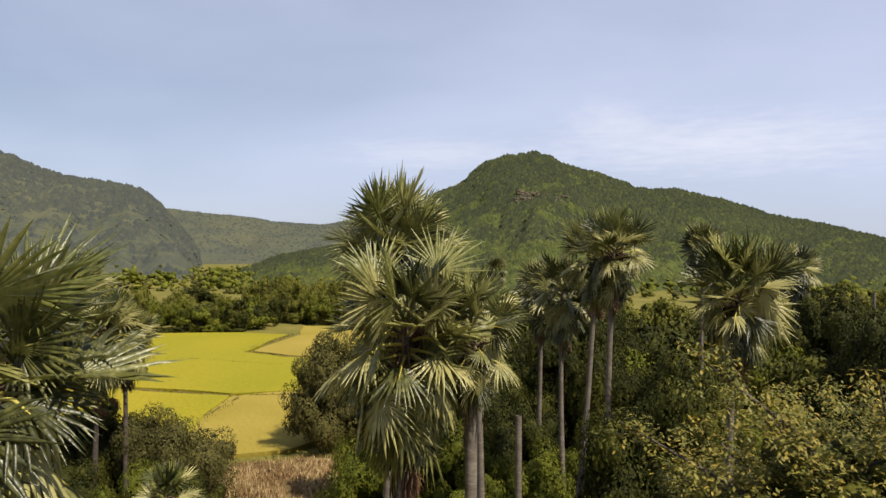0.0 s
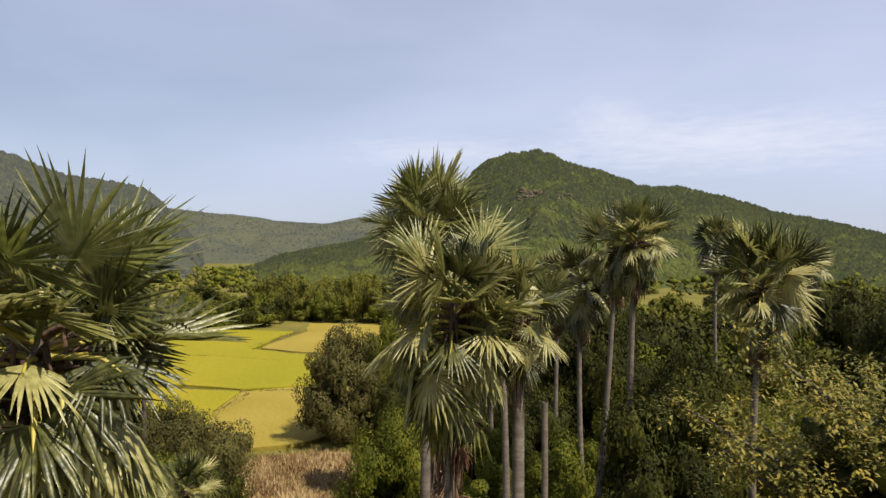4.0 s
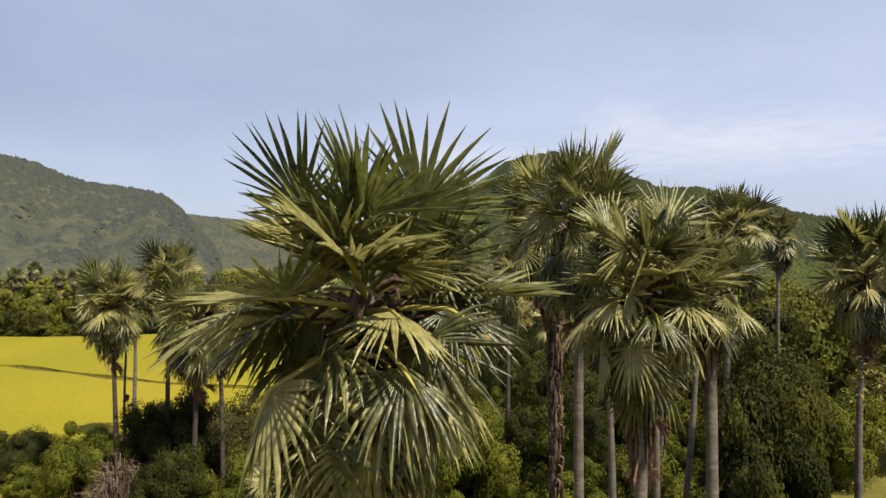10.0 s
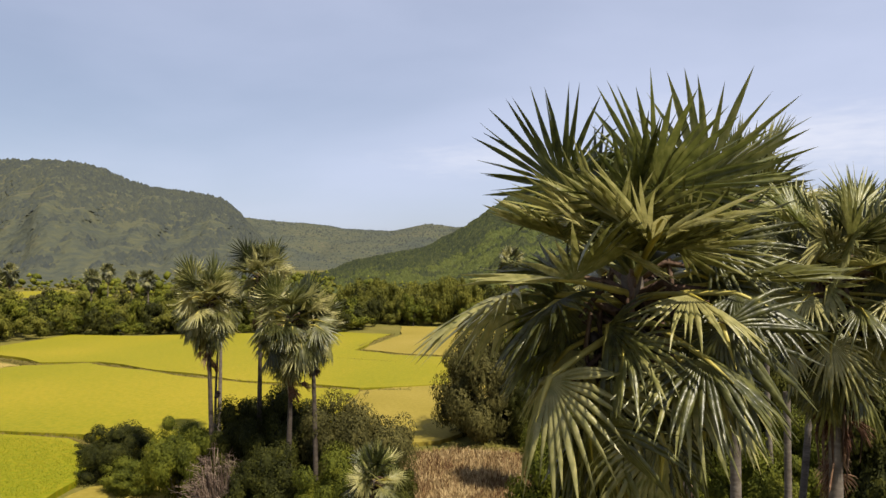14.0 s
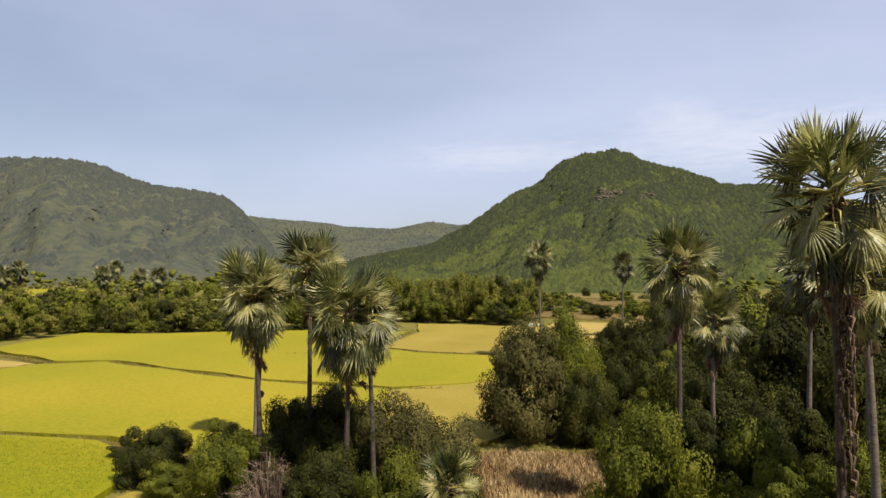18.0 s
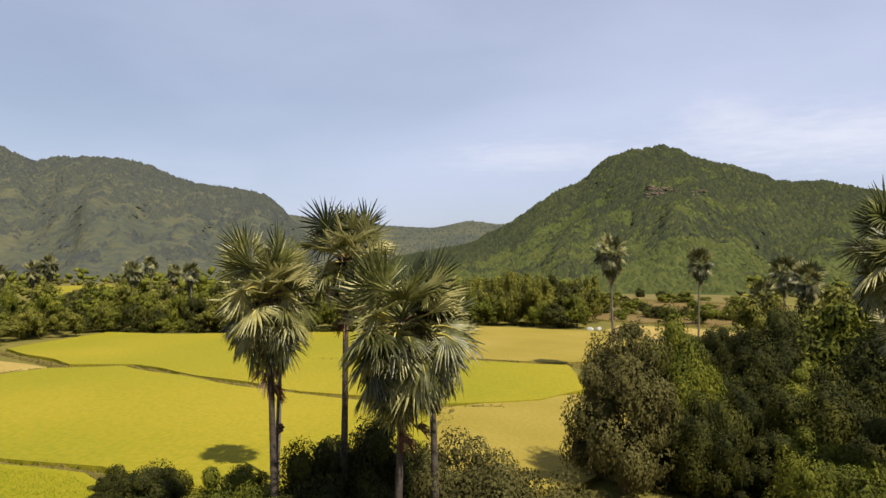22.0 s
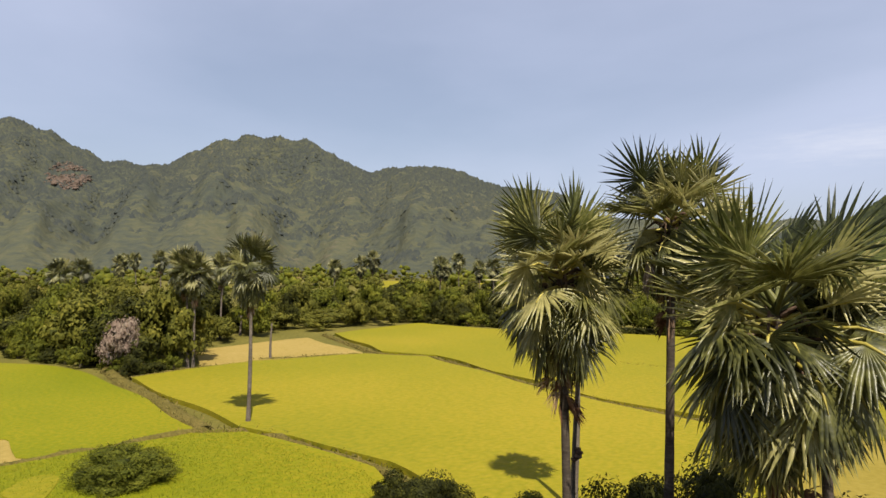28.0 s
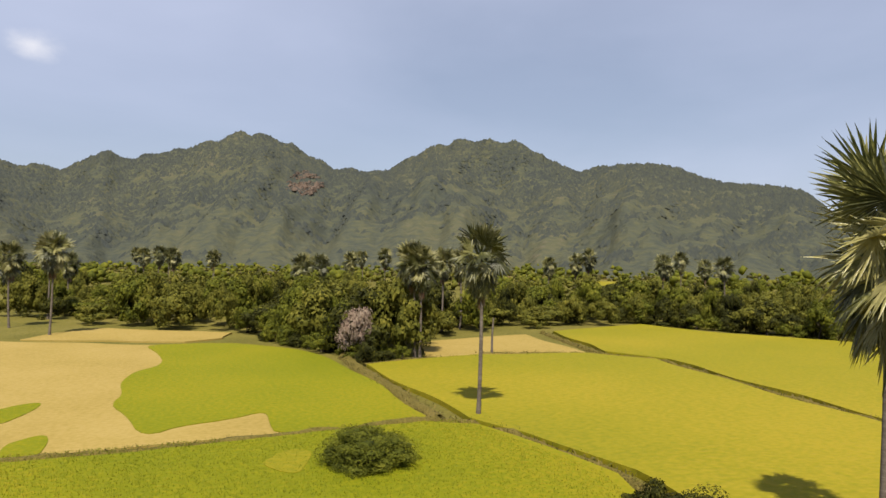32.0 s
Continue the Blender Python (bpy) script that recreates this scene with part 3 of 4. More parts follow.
    return tagged(new("rock_face", mesh_from("rock_face", *blobs(p + np.array([0, 0, 0.25 * size]), s, seed, 0.35, 0.3), M_ROCK)), label, "rock", kind="structure")


rock_face(grid_w, (78.2, 81.0), (0.084, 0.116), 900, 3.6, 1, "reddish bare rock scar on the far hillside")
rock_face(grid_e, (7.0, 10.2), (0.088, 0.100), 110, 2.2, 2, "brownish bare rock on the hillside")
rock_face(grid_e, (4.4, 6.8), (0.086, 0.098), 70, 2.2, 3, "brownish bare rock on the hillside")
hill_forest("hill_forest", grid_e, 120000, 2.3, M_WOOD, 1, "dense dark green trees over the hill", form=specks, bare=0.0)
hill_forest("hill_scrub", grid_e, 50000, 1.7, M_SCRUB, 4, "light green scrub on the open hillside", form=specks, bare=-9.0)
hill_forest("hill_forest", grid_w, 130000, 3.2, M_WOOD_HAZED, 2, "forest over the far hills, haze put into its grey-green colour", form=specks, bare=0.0)
hill_forest("hill_forest", grid_g, 9000, 3.6, M_WOOD_HAZED, 3, "forest on the distant ridge, haze put into its grey-green colour", form=specks, bare=-0.6)


# ---- palms ----
FOLD_AT, FOLD_BY = (-60, -30, -10, 12, 30, 50, 85), (18, 34, 40, 30, 18, 7, 0)


def blade(elev, seed, dead=0.0, segs=28, radius=1.3, stalk=1.35, steps=(0.2, 0.44, 0.72, 1.0)):
    """A pleated palm fan in the xz plane: the stalk leaves the crown's heart at the elevation given, and older fans hang from its end, facing outwards.
    The segments share their edges as far as the second step and are split, tapered and drooping past it. Returns blade and stalk."""
    r = np.random.RandomState(seed)
    ang = radians(elev)
    sag = float(np.interp(elev, [-10, 20, 60], [0.24, 0.1, 0.03])) + 0.28 * dead
    stalk = stalk * float(np.interp(elev, [-40, 0, 30, 60, 80], [0.85, 0.95, 0.95, 0.9, 0.7]))
    radius = radius * float(np.interp(elev, [-30, 10, 70], [0.92, 1.0, 1.06]))
    pts, p = [], np.zeros(3)
    for k in range(6):
        pts.append(p.copy())
        p = p + stalk / 5 * np.array([math.cos(ang), 0, math.sin(ang)])
        ang -= sag / 5
    hub = pts[-1]
    ang -= radians(float(np.interp(elev, FOLD_AT, FOLD_BY)) * r.uniform(0.0, 1.8)) * (1 - 0.6 * dead)
    d, s = np.array([math.cos(ang), 0, math.sin(ang)]), np.array([0, 1, 0.0])
    # the stalk runs on into the fan as a pale rib
    stalk_mesh = tube(pts + [hub + d * radius * 0.16, hub + d * radius * 0.36], [0.06, 0.05, 0.042, 0.036, 0.034, 0.034, 0.024, 0.006], 5)
    n = np.cross(d, s)
    if n[0] < 0:
        n = -n
    roll = r.uniform(-1, 1) * (1.45 if elev > 0 else 0.8)
    s, n = s * math.cos(roll) + n * math.sin(roll), n * math.cos(roll) - s * math.sin(roll)
    vee = radians(r.uniform(12, 30) if elev > 30 else r.uniform(18, 42)) + 0.7 * dead
    reach = radians(r.uniform(105, 135)) * (1 - 0.4 * dead)
    turn = 2 * reach / segs
    limp = float(np.interp(elev, [-40, -8, 15, 60], [0.85, 0.5, 0.16, 0.05])) * r.uniform(0.7, 1.3) + 0.8 * dead
    pleat = 0.5

    def ray(th):
        out = d * math.cos(th) + s * math.sin(th) * math.cos(vee) - n * math.sin(vee) * abs(math.sin(th)) * 0.7
        return out / np.linalg.norm(out)

    down = np.array([0, 0, -1.0])
    V, F = [hub], []
    for k in range(segs):
        th = -reach + (k + 0.5) * turn
        length = radius * (1 - 0.30 * (abs(th) / reach) ** 2.2) * r.uniform(0.86, 1.07) * (0.62 if elev < 30 and r.rand() < 0.05 else 1.0)
        mid, lo, hi = ray(th), ray(th - turn / 2), ray(th + turn / 2)
        face = np.cross(mid, hi - lo)
        face /= np.linalg.norm(face) + 1e-9
        bend = limp * r.uniform(0.2, 1.9)
        twist, sway = r.uniform(-0.8, 0.8), r.uniform(-0.2, 0.2)
        c, way, base, last = hub.copy(), mid.copy(), len(V), 0.0
        across = hi - lo
        across /= np.linalg.norm(across)
        for g, q in enumerate(steps):
            if g:
                way = mid + across * sway * q + down * bend * max(0.0, q - 0.3) ** 1.4 * 1.9
                way /= np.linalg.norm(way)
            c = c + way * (q - last) * length
            last = q
            if g == len(steps) - 1:
                V.append(c)
                break
            wide = length * math.sin(turn / 2) * (q if g < 2 else steps[1] * (1 - q) / (1 - steps[1]) * 1.35)
            tilt = twist * (0.3, 0.6, 1.3)[min(g, 2)]
            side = across * math.cos(tilt) + face * math.sin(tilt)
            V += [c - side * wide - face * wide * pleat, c + face * wide * pleat, c + side * wide - face * wide * pleat]
        F += [(0, base, base + 1), (0, base + 1, base + 2)]
        for g in range(len(steps) - 2):
            a = base + 3 * g
            F += [(a, a + 3, a + 4), (a, a + 4, a + 1), (a + 1, a + 4, a + 5), (a + 1, a + 5, a + 2)]
        a = base + 3 * (len(steps) - 2)
        F += [(a, a + 3, a + 1), (a + 1, a + 3, a + 2)]
    return (np.array(V), np.array(F)), stalk_mesh


ELEVS = (82, 66, 50, 34, 18, 2, -14, -30, -46, -60)
FRONDS, STALKS = {}, {}
for e in ELEVS:
    for k in range(4):
        b, s = blade(e, int(e * 7 + k + 900), stalk=1.4 * (1.0, 0.85, 0.65, 0.93)[k])
        FRONDS[e, k] = mesh_from("frond", *b, M_FROND_YOUNG if e > 40 else M_FROND)
        STALKS[e, k] = mesh_from("stalk", *s, M_PETIOLE if e < 30 else M_GREEN_STALK, True)
DEAD_FRONDS = []
for k in range(5):
    b, s = blade(-58 - 6 * k, 77 + k, dead=0.6 + 0.1 * k, radius=0.95)
    DEAD_FRONDS.append((mesh_from("dead_frond", *b, M_DEAD), mesh_from("dead_stalk", *s, M_DEAD, True)))
PALE_DEAD = [mesh_from("dead_frond", *blade(-40 - 12 * k, 177 + k, dead=0.6, radius=1.05)[0], M_GREY_DEAD) for k in range(3)]


def drop(tilt):
    """How far above or below the crown's heart a leaf of that tilt is set."""
    return 0.3 if tilt > 60 else 0.3 - 1.4 * ((60 - tilt) / 120)


def trunk_mesh(x1, y1, z1, seed, foot=0.27, top=0.135, sides=14, bark=None):
    """A palm trunk with a swollen foot from the origin to (x1, y1, z1), bending a little and ringed by leaf scars."""
    r = np.random.RandomState(seed)
    n = 42
    s = np.linspace(0, 1, n)
    bow = r.uniform(-0.25, 0.25, 2)
    pts = np.stack([x1 * s + bow[0] * np.sin(s * np.pi), y1 * s + bow[1] * np.sin(s * np.pi), z1 * s], 1)
    rad = top + (foot - top) * np.exp(-s * 9) + 0.035 * np.exp(-((s - 0.35) / 0.2) ** 2)
    rad = rad * (1 + 0.008 * np.cos(np.arange(n) * np.pi) + r.uniform(-0.015, 0.015, n))
    return mesh_from("trunk", *tube(pts, rad, sides), bark or M_TRUNK, True)


def spread(n, seed, low=-64, high=72):
    """Bearings and tilts of n leaves, by the golden angle from the young upright ones down to the old hanging ones."""
    r = np.random.RandomState(seed)
    turn = r.uniform(0, 360)
    for i in range(n):
        f = (i + 0.5) / n
        yield (turn + i * 137.5 + r.uniform(-16, 16)) % 360, high + (low - high) * f ** 0.92 + r.uniform(-9, 9)


def stub_mesh(seed):
    """The stubs of old leaf stalks round a palm's neck, with ragged fibre hanging from them."""
    r = np.random.RandomState(seed)
    parts = []
    for k in range(70):
        a, z = k * 2.4, -2.1 * (k / 70) ** 0.8
        out = np.array([math.cos(a), math.sin(a), 0])
        q = r.uniform(0.45, 1.05) * (0.75 if z < -1.4 else 1.0)
        parts.append(tube([out * 0.1 + (0, 0, z), out * q * 0.55 + (0, 0, z + 0.22 * q), out * q + (0, 0, z + r.uniform(-0.3, 0.25))], [0.07, 0.05, 0.02], 4))
        if r.rand() < 0.6:
            parts.append(tube([out * q * 0.6 + (0, 0, z + 0.2), out * q * 0.7 + (0, 0, z - 0.4), out * q * 0.6 + (0, 0, z - 0.9)], [0.03, 0.035, 0.008], 3 + 1))
    return mesh_from("fibre_collar", *joined(parts), M_FIBRE)


LEAF_BASES = [stub_mesh(k) for k in range(3)]
FRUIT = mesh_from("fruit", *blobs(np.zeros((1, 3)), np.ones(1), 5, 1.0, 0.08), M_FRUIT, True)


def fan_palm(x, y, z, heart, lean=(0.0, 0.0), leaves=44, size=1.0, dead=10, pale=0, seed=0, label="", fruit=False, low=-62, tall=1.0, bark=None, high=72):
    """A palm whose leaves are single parts. heart: height at which they meet."""
    palm = tagged(new("palm_tree"), label or "tall sugar palm with a round crown of stiff fan leaves", "palm tree", "sugar palms")
    palm.matrix_basis = pose(x - lean[0], y - lean[1], z)
    palm.empty_display_size = 0.5
    part("trunk", trunk_mesh(lean[0], lean[1], heart - z, seed, bark=bark), palm, "dark brown ringed trunk" if bark else "grey ringed trunk")
    r = np.random.RandomState(seed + 50)
    at = Vector((lean[0], lean[1], heart - z))
    for turn, tilt in spread(leaves, seed, low, high):
        e = min(ELEVS, key=lambda q: abs(q - tilt))
        k = r.randint(4)
        up = size * tall * drop(tilt)
        m = Matrix.Translation(at + Vector((0, 0, up))) @ pose(0, 0, 0, r.uniform(-6, 6), e - tilt, turn) @ Matrix.Scale(size * r.uniform(0.8, 1.14), 4)
        f = part("frond", FRONDS[e, k], palm, m=m)
        part("stalk", STALKS[e, k], f)
    part("fibre_collar", LEAF_BASES[seed % 3], palm, "reddish brown fibrous stubs of old leaves", Matrix.Translation(at) @ Matrix.Diagonal((size, size, size * tall, 1)))
    for k in range(dead):
        b, s = DEAD_FRONDS[r.randint(5)]
        m = Matrix.Translation(at + Vector((0, 0, size * tall * (-1.35 - 1.0 * r.rand())))) @ pose(0, 0, 0, 0, r.uniform(-5, 25), r.uniform(0, 360)) @ Matrix.Scale(size * r.uniform(0.7, 1.0), 4)
        f = part("dead_frond", b, palm, "dry brown hanging leaf", m)
        part("stalk", s, f)
    for k in range(pale):
        m = Matrix.Translation(at + Vector((0, 0, -0.6))) @ pose(0, 0, 0, 0, r.uniform(-10, 20), r.uniform(0, 360)) @ Matrix.Scale(size * r.uniform(0.9, 1.15), 4)
        part("dead_frond", PALE_DEAD[k % 3], palm, "bleached pinkish grey dead leaf", m)
    if fruit:
        c = np.array([(lean[0] + 0.42 * math.cos(a) * q, lean[1] + 0.42 * math.sin(a) * q, heart - z - 0.75 + h) for a, q, h in zip(r.uniform(0, 6.28, 14), r.uniform(0.6, 1.2, 14), r.uniform(-0.35, 0.3, 14))])
        for p in c:
            part("fruit", FRUIT, palm, m=Matrix.Translation(p) @ Matrix.Scale(r.uniform(0.08, 0.12), 4))
    return palm


def crown_joined(seed, leaves, dead, segs=18, steps=(0.25, 0.5, 0.75, 1.0)):
    """All living leaves of a farther palm in one mesh, and its dead ones in another."""
    live, old, stems = [], [], []
    r = np.random.RandomState(seed)
    for i, (turn, tilt) in enumerate(spread(leaves, seed)):
        (v, f), (sv, sf) = blade(tilt, seed * 31 + i, segs=segs, steps=steps, stalk=1.4 * r.uniform(0.7, 1.0))
        m = np.array(pose(0, 0, drop(tilt), 0, 0, turn))
        live.append((v @ m[:3, :3].T + m[:3, 3], f))
        stems.append((sv @ m[:3, :3].T + m[:3, 3], sf))
    for i in range(dead):
        (v, f), _ = blade(r.uniform(-75, -50), seed * 57 + i, dead=0.8, segs=segs, radius=1.0, steps=steps)
        m = np.array(pose(0, 0, r.uniform(-1.9, -1.1), 0, 0, r.uniform(0, 360)))
        old.append((v @ m[:3, :3].T + m[:3, 3], f))
    return mesh_from("crown", *joined(live), M_FROND_ISLAND), mesh_from("dry_skirt", *joined(old), M_DEAD_ISLAND), mesh_from("leaf_stalk", *joined(stems), M_GREEN_STALK)


M_FROND_ISLAND = material("far_palm_leaf", [(0.05, 0.054, 0.015), (0.15, 0.152, 0.045), (0.34, 0.315, 0.12)], 0.9, 0.42, 0.45, 0.0, 9, 0.2, "island", 0.5)
M_DEAD_ISLAND = material("far_dead_leaf", [(0.14, 0.08, 0.05), (0.26, 0.16, 0.10), (0.38, 0.28, 0.19)], 1.2, 0.9, 0.15, 0.0, 9, 0.1, "island", 0.4)
CROWNS = [crown_joined(s, n, d) for s, n, d in ((1, 46, 5), (2, 42, 7), (3, 48, 4), (4, 44, 8))]


def far_palm(x, y, height, kind=0, size=1.0, lean=(0.0, 0.0), seed=0, label="", z=0.0):
    """A palm farther off: trunk, living crown, stalks, dead leaves. height: to the heart of the crown."""
    palm = tagged(new("palm_tree"), label or "sugar palm standing among scrub at some distance", "palm tree", "sugar palms")
    palm.matrix_basis = pose(x - lean[0], y - lean[1], z)
    part("trunk", trunk_mesh(lean[0], lean[1], height, seed, sides=9), palm, "grey ringed trunk")
    live, old, stems = CROWNS[kind % 4]
    m = Matrix.Translation((lean[0], lean[1], height)) @ pose(0, 0, 0, 0, 0, seed * 71 % 360) @ Matrix.Scale(size, 4)
    part("crown", live, palm, m=m)
    part("leaf_stalk", stems, palm, "yellowish leaf stalks", m)
    part("dry_skirt", old, palm, "dry brown hanging leaves", m)
    return palm


# ---- trees and bushes ----
def crown_mesh(name, seed, mat, clumps=46, leaves=85, leaf=0.09, shape=(1.0, 1.0, 0.75), slim=0.42, lumpy=0.32, core=0.62, droop=0.2, big_clump=(0.17, 0.34)):
    """A crown about one metre in radius round the origin: leafy clumps over an uneven form, with gaps between them."""
    r = np.random.RandomState(seed)
    d = r.normal(size=(clumps, 3))
    d /= np.linalg.norm(d, axis=1)[:, None]
    d[:, 2] = np.where(d[:, 2] < -0.8, -d[:, 2] * 0.6, d[:, 2])
    big = 1 + lumpy * smooth_noise(d[:, 0] * 2.5, d[:, 1] * 2.5 + d[:, 2] * 2, seed)
    c = d * (big * r.uniform(0.45, 1.0, clumps) ** 0.6)[:, None] * np.array(shape) * 0.82
    size = r.uniform(*big_clump, clumps)
    o = r.normal(size=(clumps, leaves, 3))
    o /= np.linalg.norm(o, axis=2)[:, :, None]
    o *= r.uniform(0.45, 1.0, (clumps, leaves, 1)) ** 0.5
    pos = (c[:, None] + o * size[:, None, None] * np.array([1.15, 1.15, 0.8])).reshape(-1, 3)
    face = (o * 1.1 + d[:, None] * 0.4 + r.normal(size=o.shape) * 0.3 + np.array([0, 0, 0.2])).reshape(-1, 3)
    out = np.cross(face, r.normal(size=face.shape)) - np.array([0, 0, droop])
    out /= np.linalg.norm(out, axis=1)[:, None]
    side = np.cross(out, face)
    side /= np.linalg.norm(side, axis=1)[:, None]
    L = leaf * r.uniform(0.6, 1.3, (len(pos), 1))
    v = np.stack([pos + side * L * slim * 0.5, pos - side * L * slim * 0.5, pos + out * L - np.array([0, 0, 1]) * L * droop * 0.4], 1).reshape(-1, 3)
    f = np.arange(3 * len(pos)).reshape(-1, 3)
    bv, bf = blobs(c * 0.93, size * core, seed + 3, 0.85, 0.4)
    return mesh_from(name, *joined([(v, f), (bv, bf)]), mat)


def limbs_mesh(seed, trunk=0.55, spread_r=0.7, top=0.6, width=0.045, stems=1):
    """A forked trunk from the origin up into a crown whose middle is at height 1."""
    r = np.random.RandomState(seed)
    parts = []
    for s in range(stems):
        a = r.uniform(0, 6.28)
        foot = np.array([0.12 * math.cos(a), 0.12 * math.sin(a), 0]) if stems > 1 else np.zeros(3)
        fork = foot + np.array([r.uniform(-0.1, 0.1), r.uniform(-0.1, 0.1), trunk])
        parts.append(tube([foot, foot * 0.9 + (0, 0, trunk * 0.4), fork], [width * 1.5, width, width * 0.8], 7))
        for k in range(6 if stems == 1 else 3):
            b = a + k * 1.05 + r.uniform(-0.4, 0.4)
            q = spread_r * r.uniform(0.5, 1.0)
            end = np.array([q * math.cos(b), q * math.sin(b), 1 + top * r.uniform(-0.2, 0.7)])
            mid = (fork + end) / 2 + r.uniform(-0.06, 0.06, 3)
            parts.append(tube([fork, mid, end], [width * 0.6, width * 0.4, width * 0.12], 5))
    return mesh_from("trunk", *joined(parts), M_BARK, True)


CROWN_SETS, FAR_SETS = {}, {}
for base, (tone, mat, lumpy, core) in enumerate((("dark", M_LEAF, 0.32, 0.72), ("bright", M_LEAF_BRIGHT, 0.36, 0.66), ("olive", M_LEAF_OLIVE, 0.4, 0.42))):
    CROWN_SETS[tone] = [crown_mesh("crown", 10 + 20 * base + k, mat, 76, 700 if tone != "olive" else 560, 0.036, lumpy=lumpy + 0.14, core=core * 0.75, slim=0.75, big_clump=(0.13, 0.30)) for k in range(3)]
    FAR_SETS[tone] = [crown_mesh("crown", 15 + 20 * base + k, mat, 32, 95, 0.10, lumpy=lumpy + 0.15, core=0.5, slim=0.75, big_clump=(0.14, 0.36)) for k in range(4)]
TREE_FORKS = [limbs_mesh(k) for k in range(3)]
BUSH_STEMS = [limbs_mesh(20 + k, 0.4, 0.8, 0.5, 0.03, 4) for k in range(3)]
TREE_LABELS = {"dark": "broad-leaved tree with a dense dark green crown", "bright": "leafy tree with a bright green crown", "olive": "sparse tree with dull olive brown foliage"}
BUSH_LABELS = {"dark": "dense dark green bush", "bright": "bright green leafy bush", "olive": "dull olive brown bush"}


def tree(x, y, height, width, tone="dark", seed=0, bush=False, label="", sets=None, clear=0.12):
    """A tree or bush: trunk and crown. The crown spans from about a third of the height (a bush: the ground) to the top."""
    name = "bush" if bush else "tree"
    ob = tagged(new(name), label or (BUSH_LABELS if bush else TREE_LABELS)[tone], name, "thicket" if bush else "woodland trees")
    ob.matrix_basis = pose(x, y, 0, 0, 0, seed * 47 % 360)
    low = -0.05 * height if bush else clear * height
    mid, half = ((height + low) / 2, (height - low) / 2 * 1.12) if low > 0 else (height * 0.42, height * 0.6)
    w = width / 2
    stems = (BUSH_STEMS if bush else TREE_FORKS)[seed % 3]
    part("trunk", stems, ob, m=Matrix.Diagonal((w, w, mid, 1)))
    cs = (sets or CROWN_SETS)[tone]
    part("crown", cs[seed % len(cs)], ob, m=Matrix.Translation((0, 0, mid)) @ Matrix.Diagonal((w * 1.1, w * 1.1, half * 1.25, 1)))
    return ob


def inside(x, y, poly):
    hit = False
    for (x0, y0), (x1, y1) in zip(poly, poly[1:] + poly[:1]):
        if (y0 > y) != (y1 > y) and x < (x1 - x0) * (y - y0) / (y1 - y0) + x0:
            hit = not hit
    return hit


# ---- the palms, near to far ----
fan_palm(-7.4, 9.5, 0, 17.0, (0.2, 0.1), 76, 1.0, 8, seed=1, high=58, fruit=True, label="sugar palm with drooping fans on yellow stalks and dark fruit")
fan_palm(-4.14, 17.3, 0, 17.0, (0.15, 0.0), 84, 0.88, 16, seed=2, high=56, tall=1.75, label="sugar palm with a reddish brown skirt of dead leaves")
tall_palm = fan_palm(-7.85, 26.9, 0, 18.9, (-0.3, 0.1), 62, 1.0, 8, seed=3, low=-55, tall=1.2, label="tallest sugar palm with brown fibre hanging down its trunk", bark=M_TRUNK_DARK)
fan_palm(-2.75, 17.6, 0, 16.9, (0.5, 0.3), 36, 0.55, 5, seed=4, tall=1.4, label="slender sugar palm with a small crown beside a larger one")
fan_palm(-5.95, 21.0, 0, 18.6, (-0.1, 0.1), 56, 0.92, 8, seed=5, tall=1.2, label="tall sugar palm rising behind a fuller crown")
fan_palm(-6.2, 32.0, 0, 16.2, (-0.3, 0.1), 48, 0.78, 8, seed=6, tall=1.3)
fan_palm(-0.5, 36.8, 0, 18.8, (0.1, 0.0), 56, 0.9, 8, seed=7)
fan_palm(-1.6, 40.8, 0, 18.5, (1.4, 0.6), 56, 0.92, 12, seed=8, label="leaning sugar palm with a ragged brown skirt")
fan_palm(5.0, 36.0, 0, 16.9, (0.3, 0.0), 78, 1.14, 12, seed=9, tall=1.1, label="sugar palm with a broad crown and reddish dead leaves")
fan_palm(-13.6, 46.0, 0, 16.3, (0.2, 0.0), 72, 1.12, 16, seed=10, tall=1.25, label="sugar palm with a long brown skirt of dead leaves", bark=M_TRUNK_DARK)
fan_palm(-11.6, 55.5, 0, 12.4, (0.0, 0.2), 60, 1.0, 16, seed=11, tall=1.2, label="shorter sugar palm with dry greyish lower leaves")
fan_palm(-39.5, 38.4, 0, 14.6, (-0.8, 0.2), 84, 1.2, 8, seed=12, high=62, tall=1.25, fruit=True, label="sugar palm with an upright crown and hanging lower fans", bark=M_TRUNK_DARK)
fan_palm(-37.0, 41.0, 0, 16.3, (0.1, 0.2), 44, 1.08, 6, 12, seed=13, low=-30, label="tall sugar palm with bleached dead leaves under its crown", bark=M_TRUNK_DARK)
fan_palm(-32.0, 37.6, 0, 13.6, (0.6, -0.2), 100, 1.36, 8, seed=14, high=48, tall=1.1, label="sugar palm with a dense round crown of drooping fans", bark=M_TRUNK_DARK)
fan_palm(-31.9, 39.8, 0, 12.8, (-0.6, 0.4), 60, 1.0, 8, seed=15, bark=M_TRUNK_DARK)
fan_palm(-24.4, 34.6, 0, 5.0, (0.0, 0.0), 30, 0.9, 3, seed=16, low=-10, label="young fan palm with stiff upright grey-green leaves")

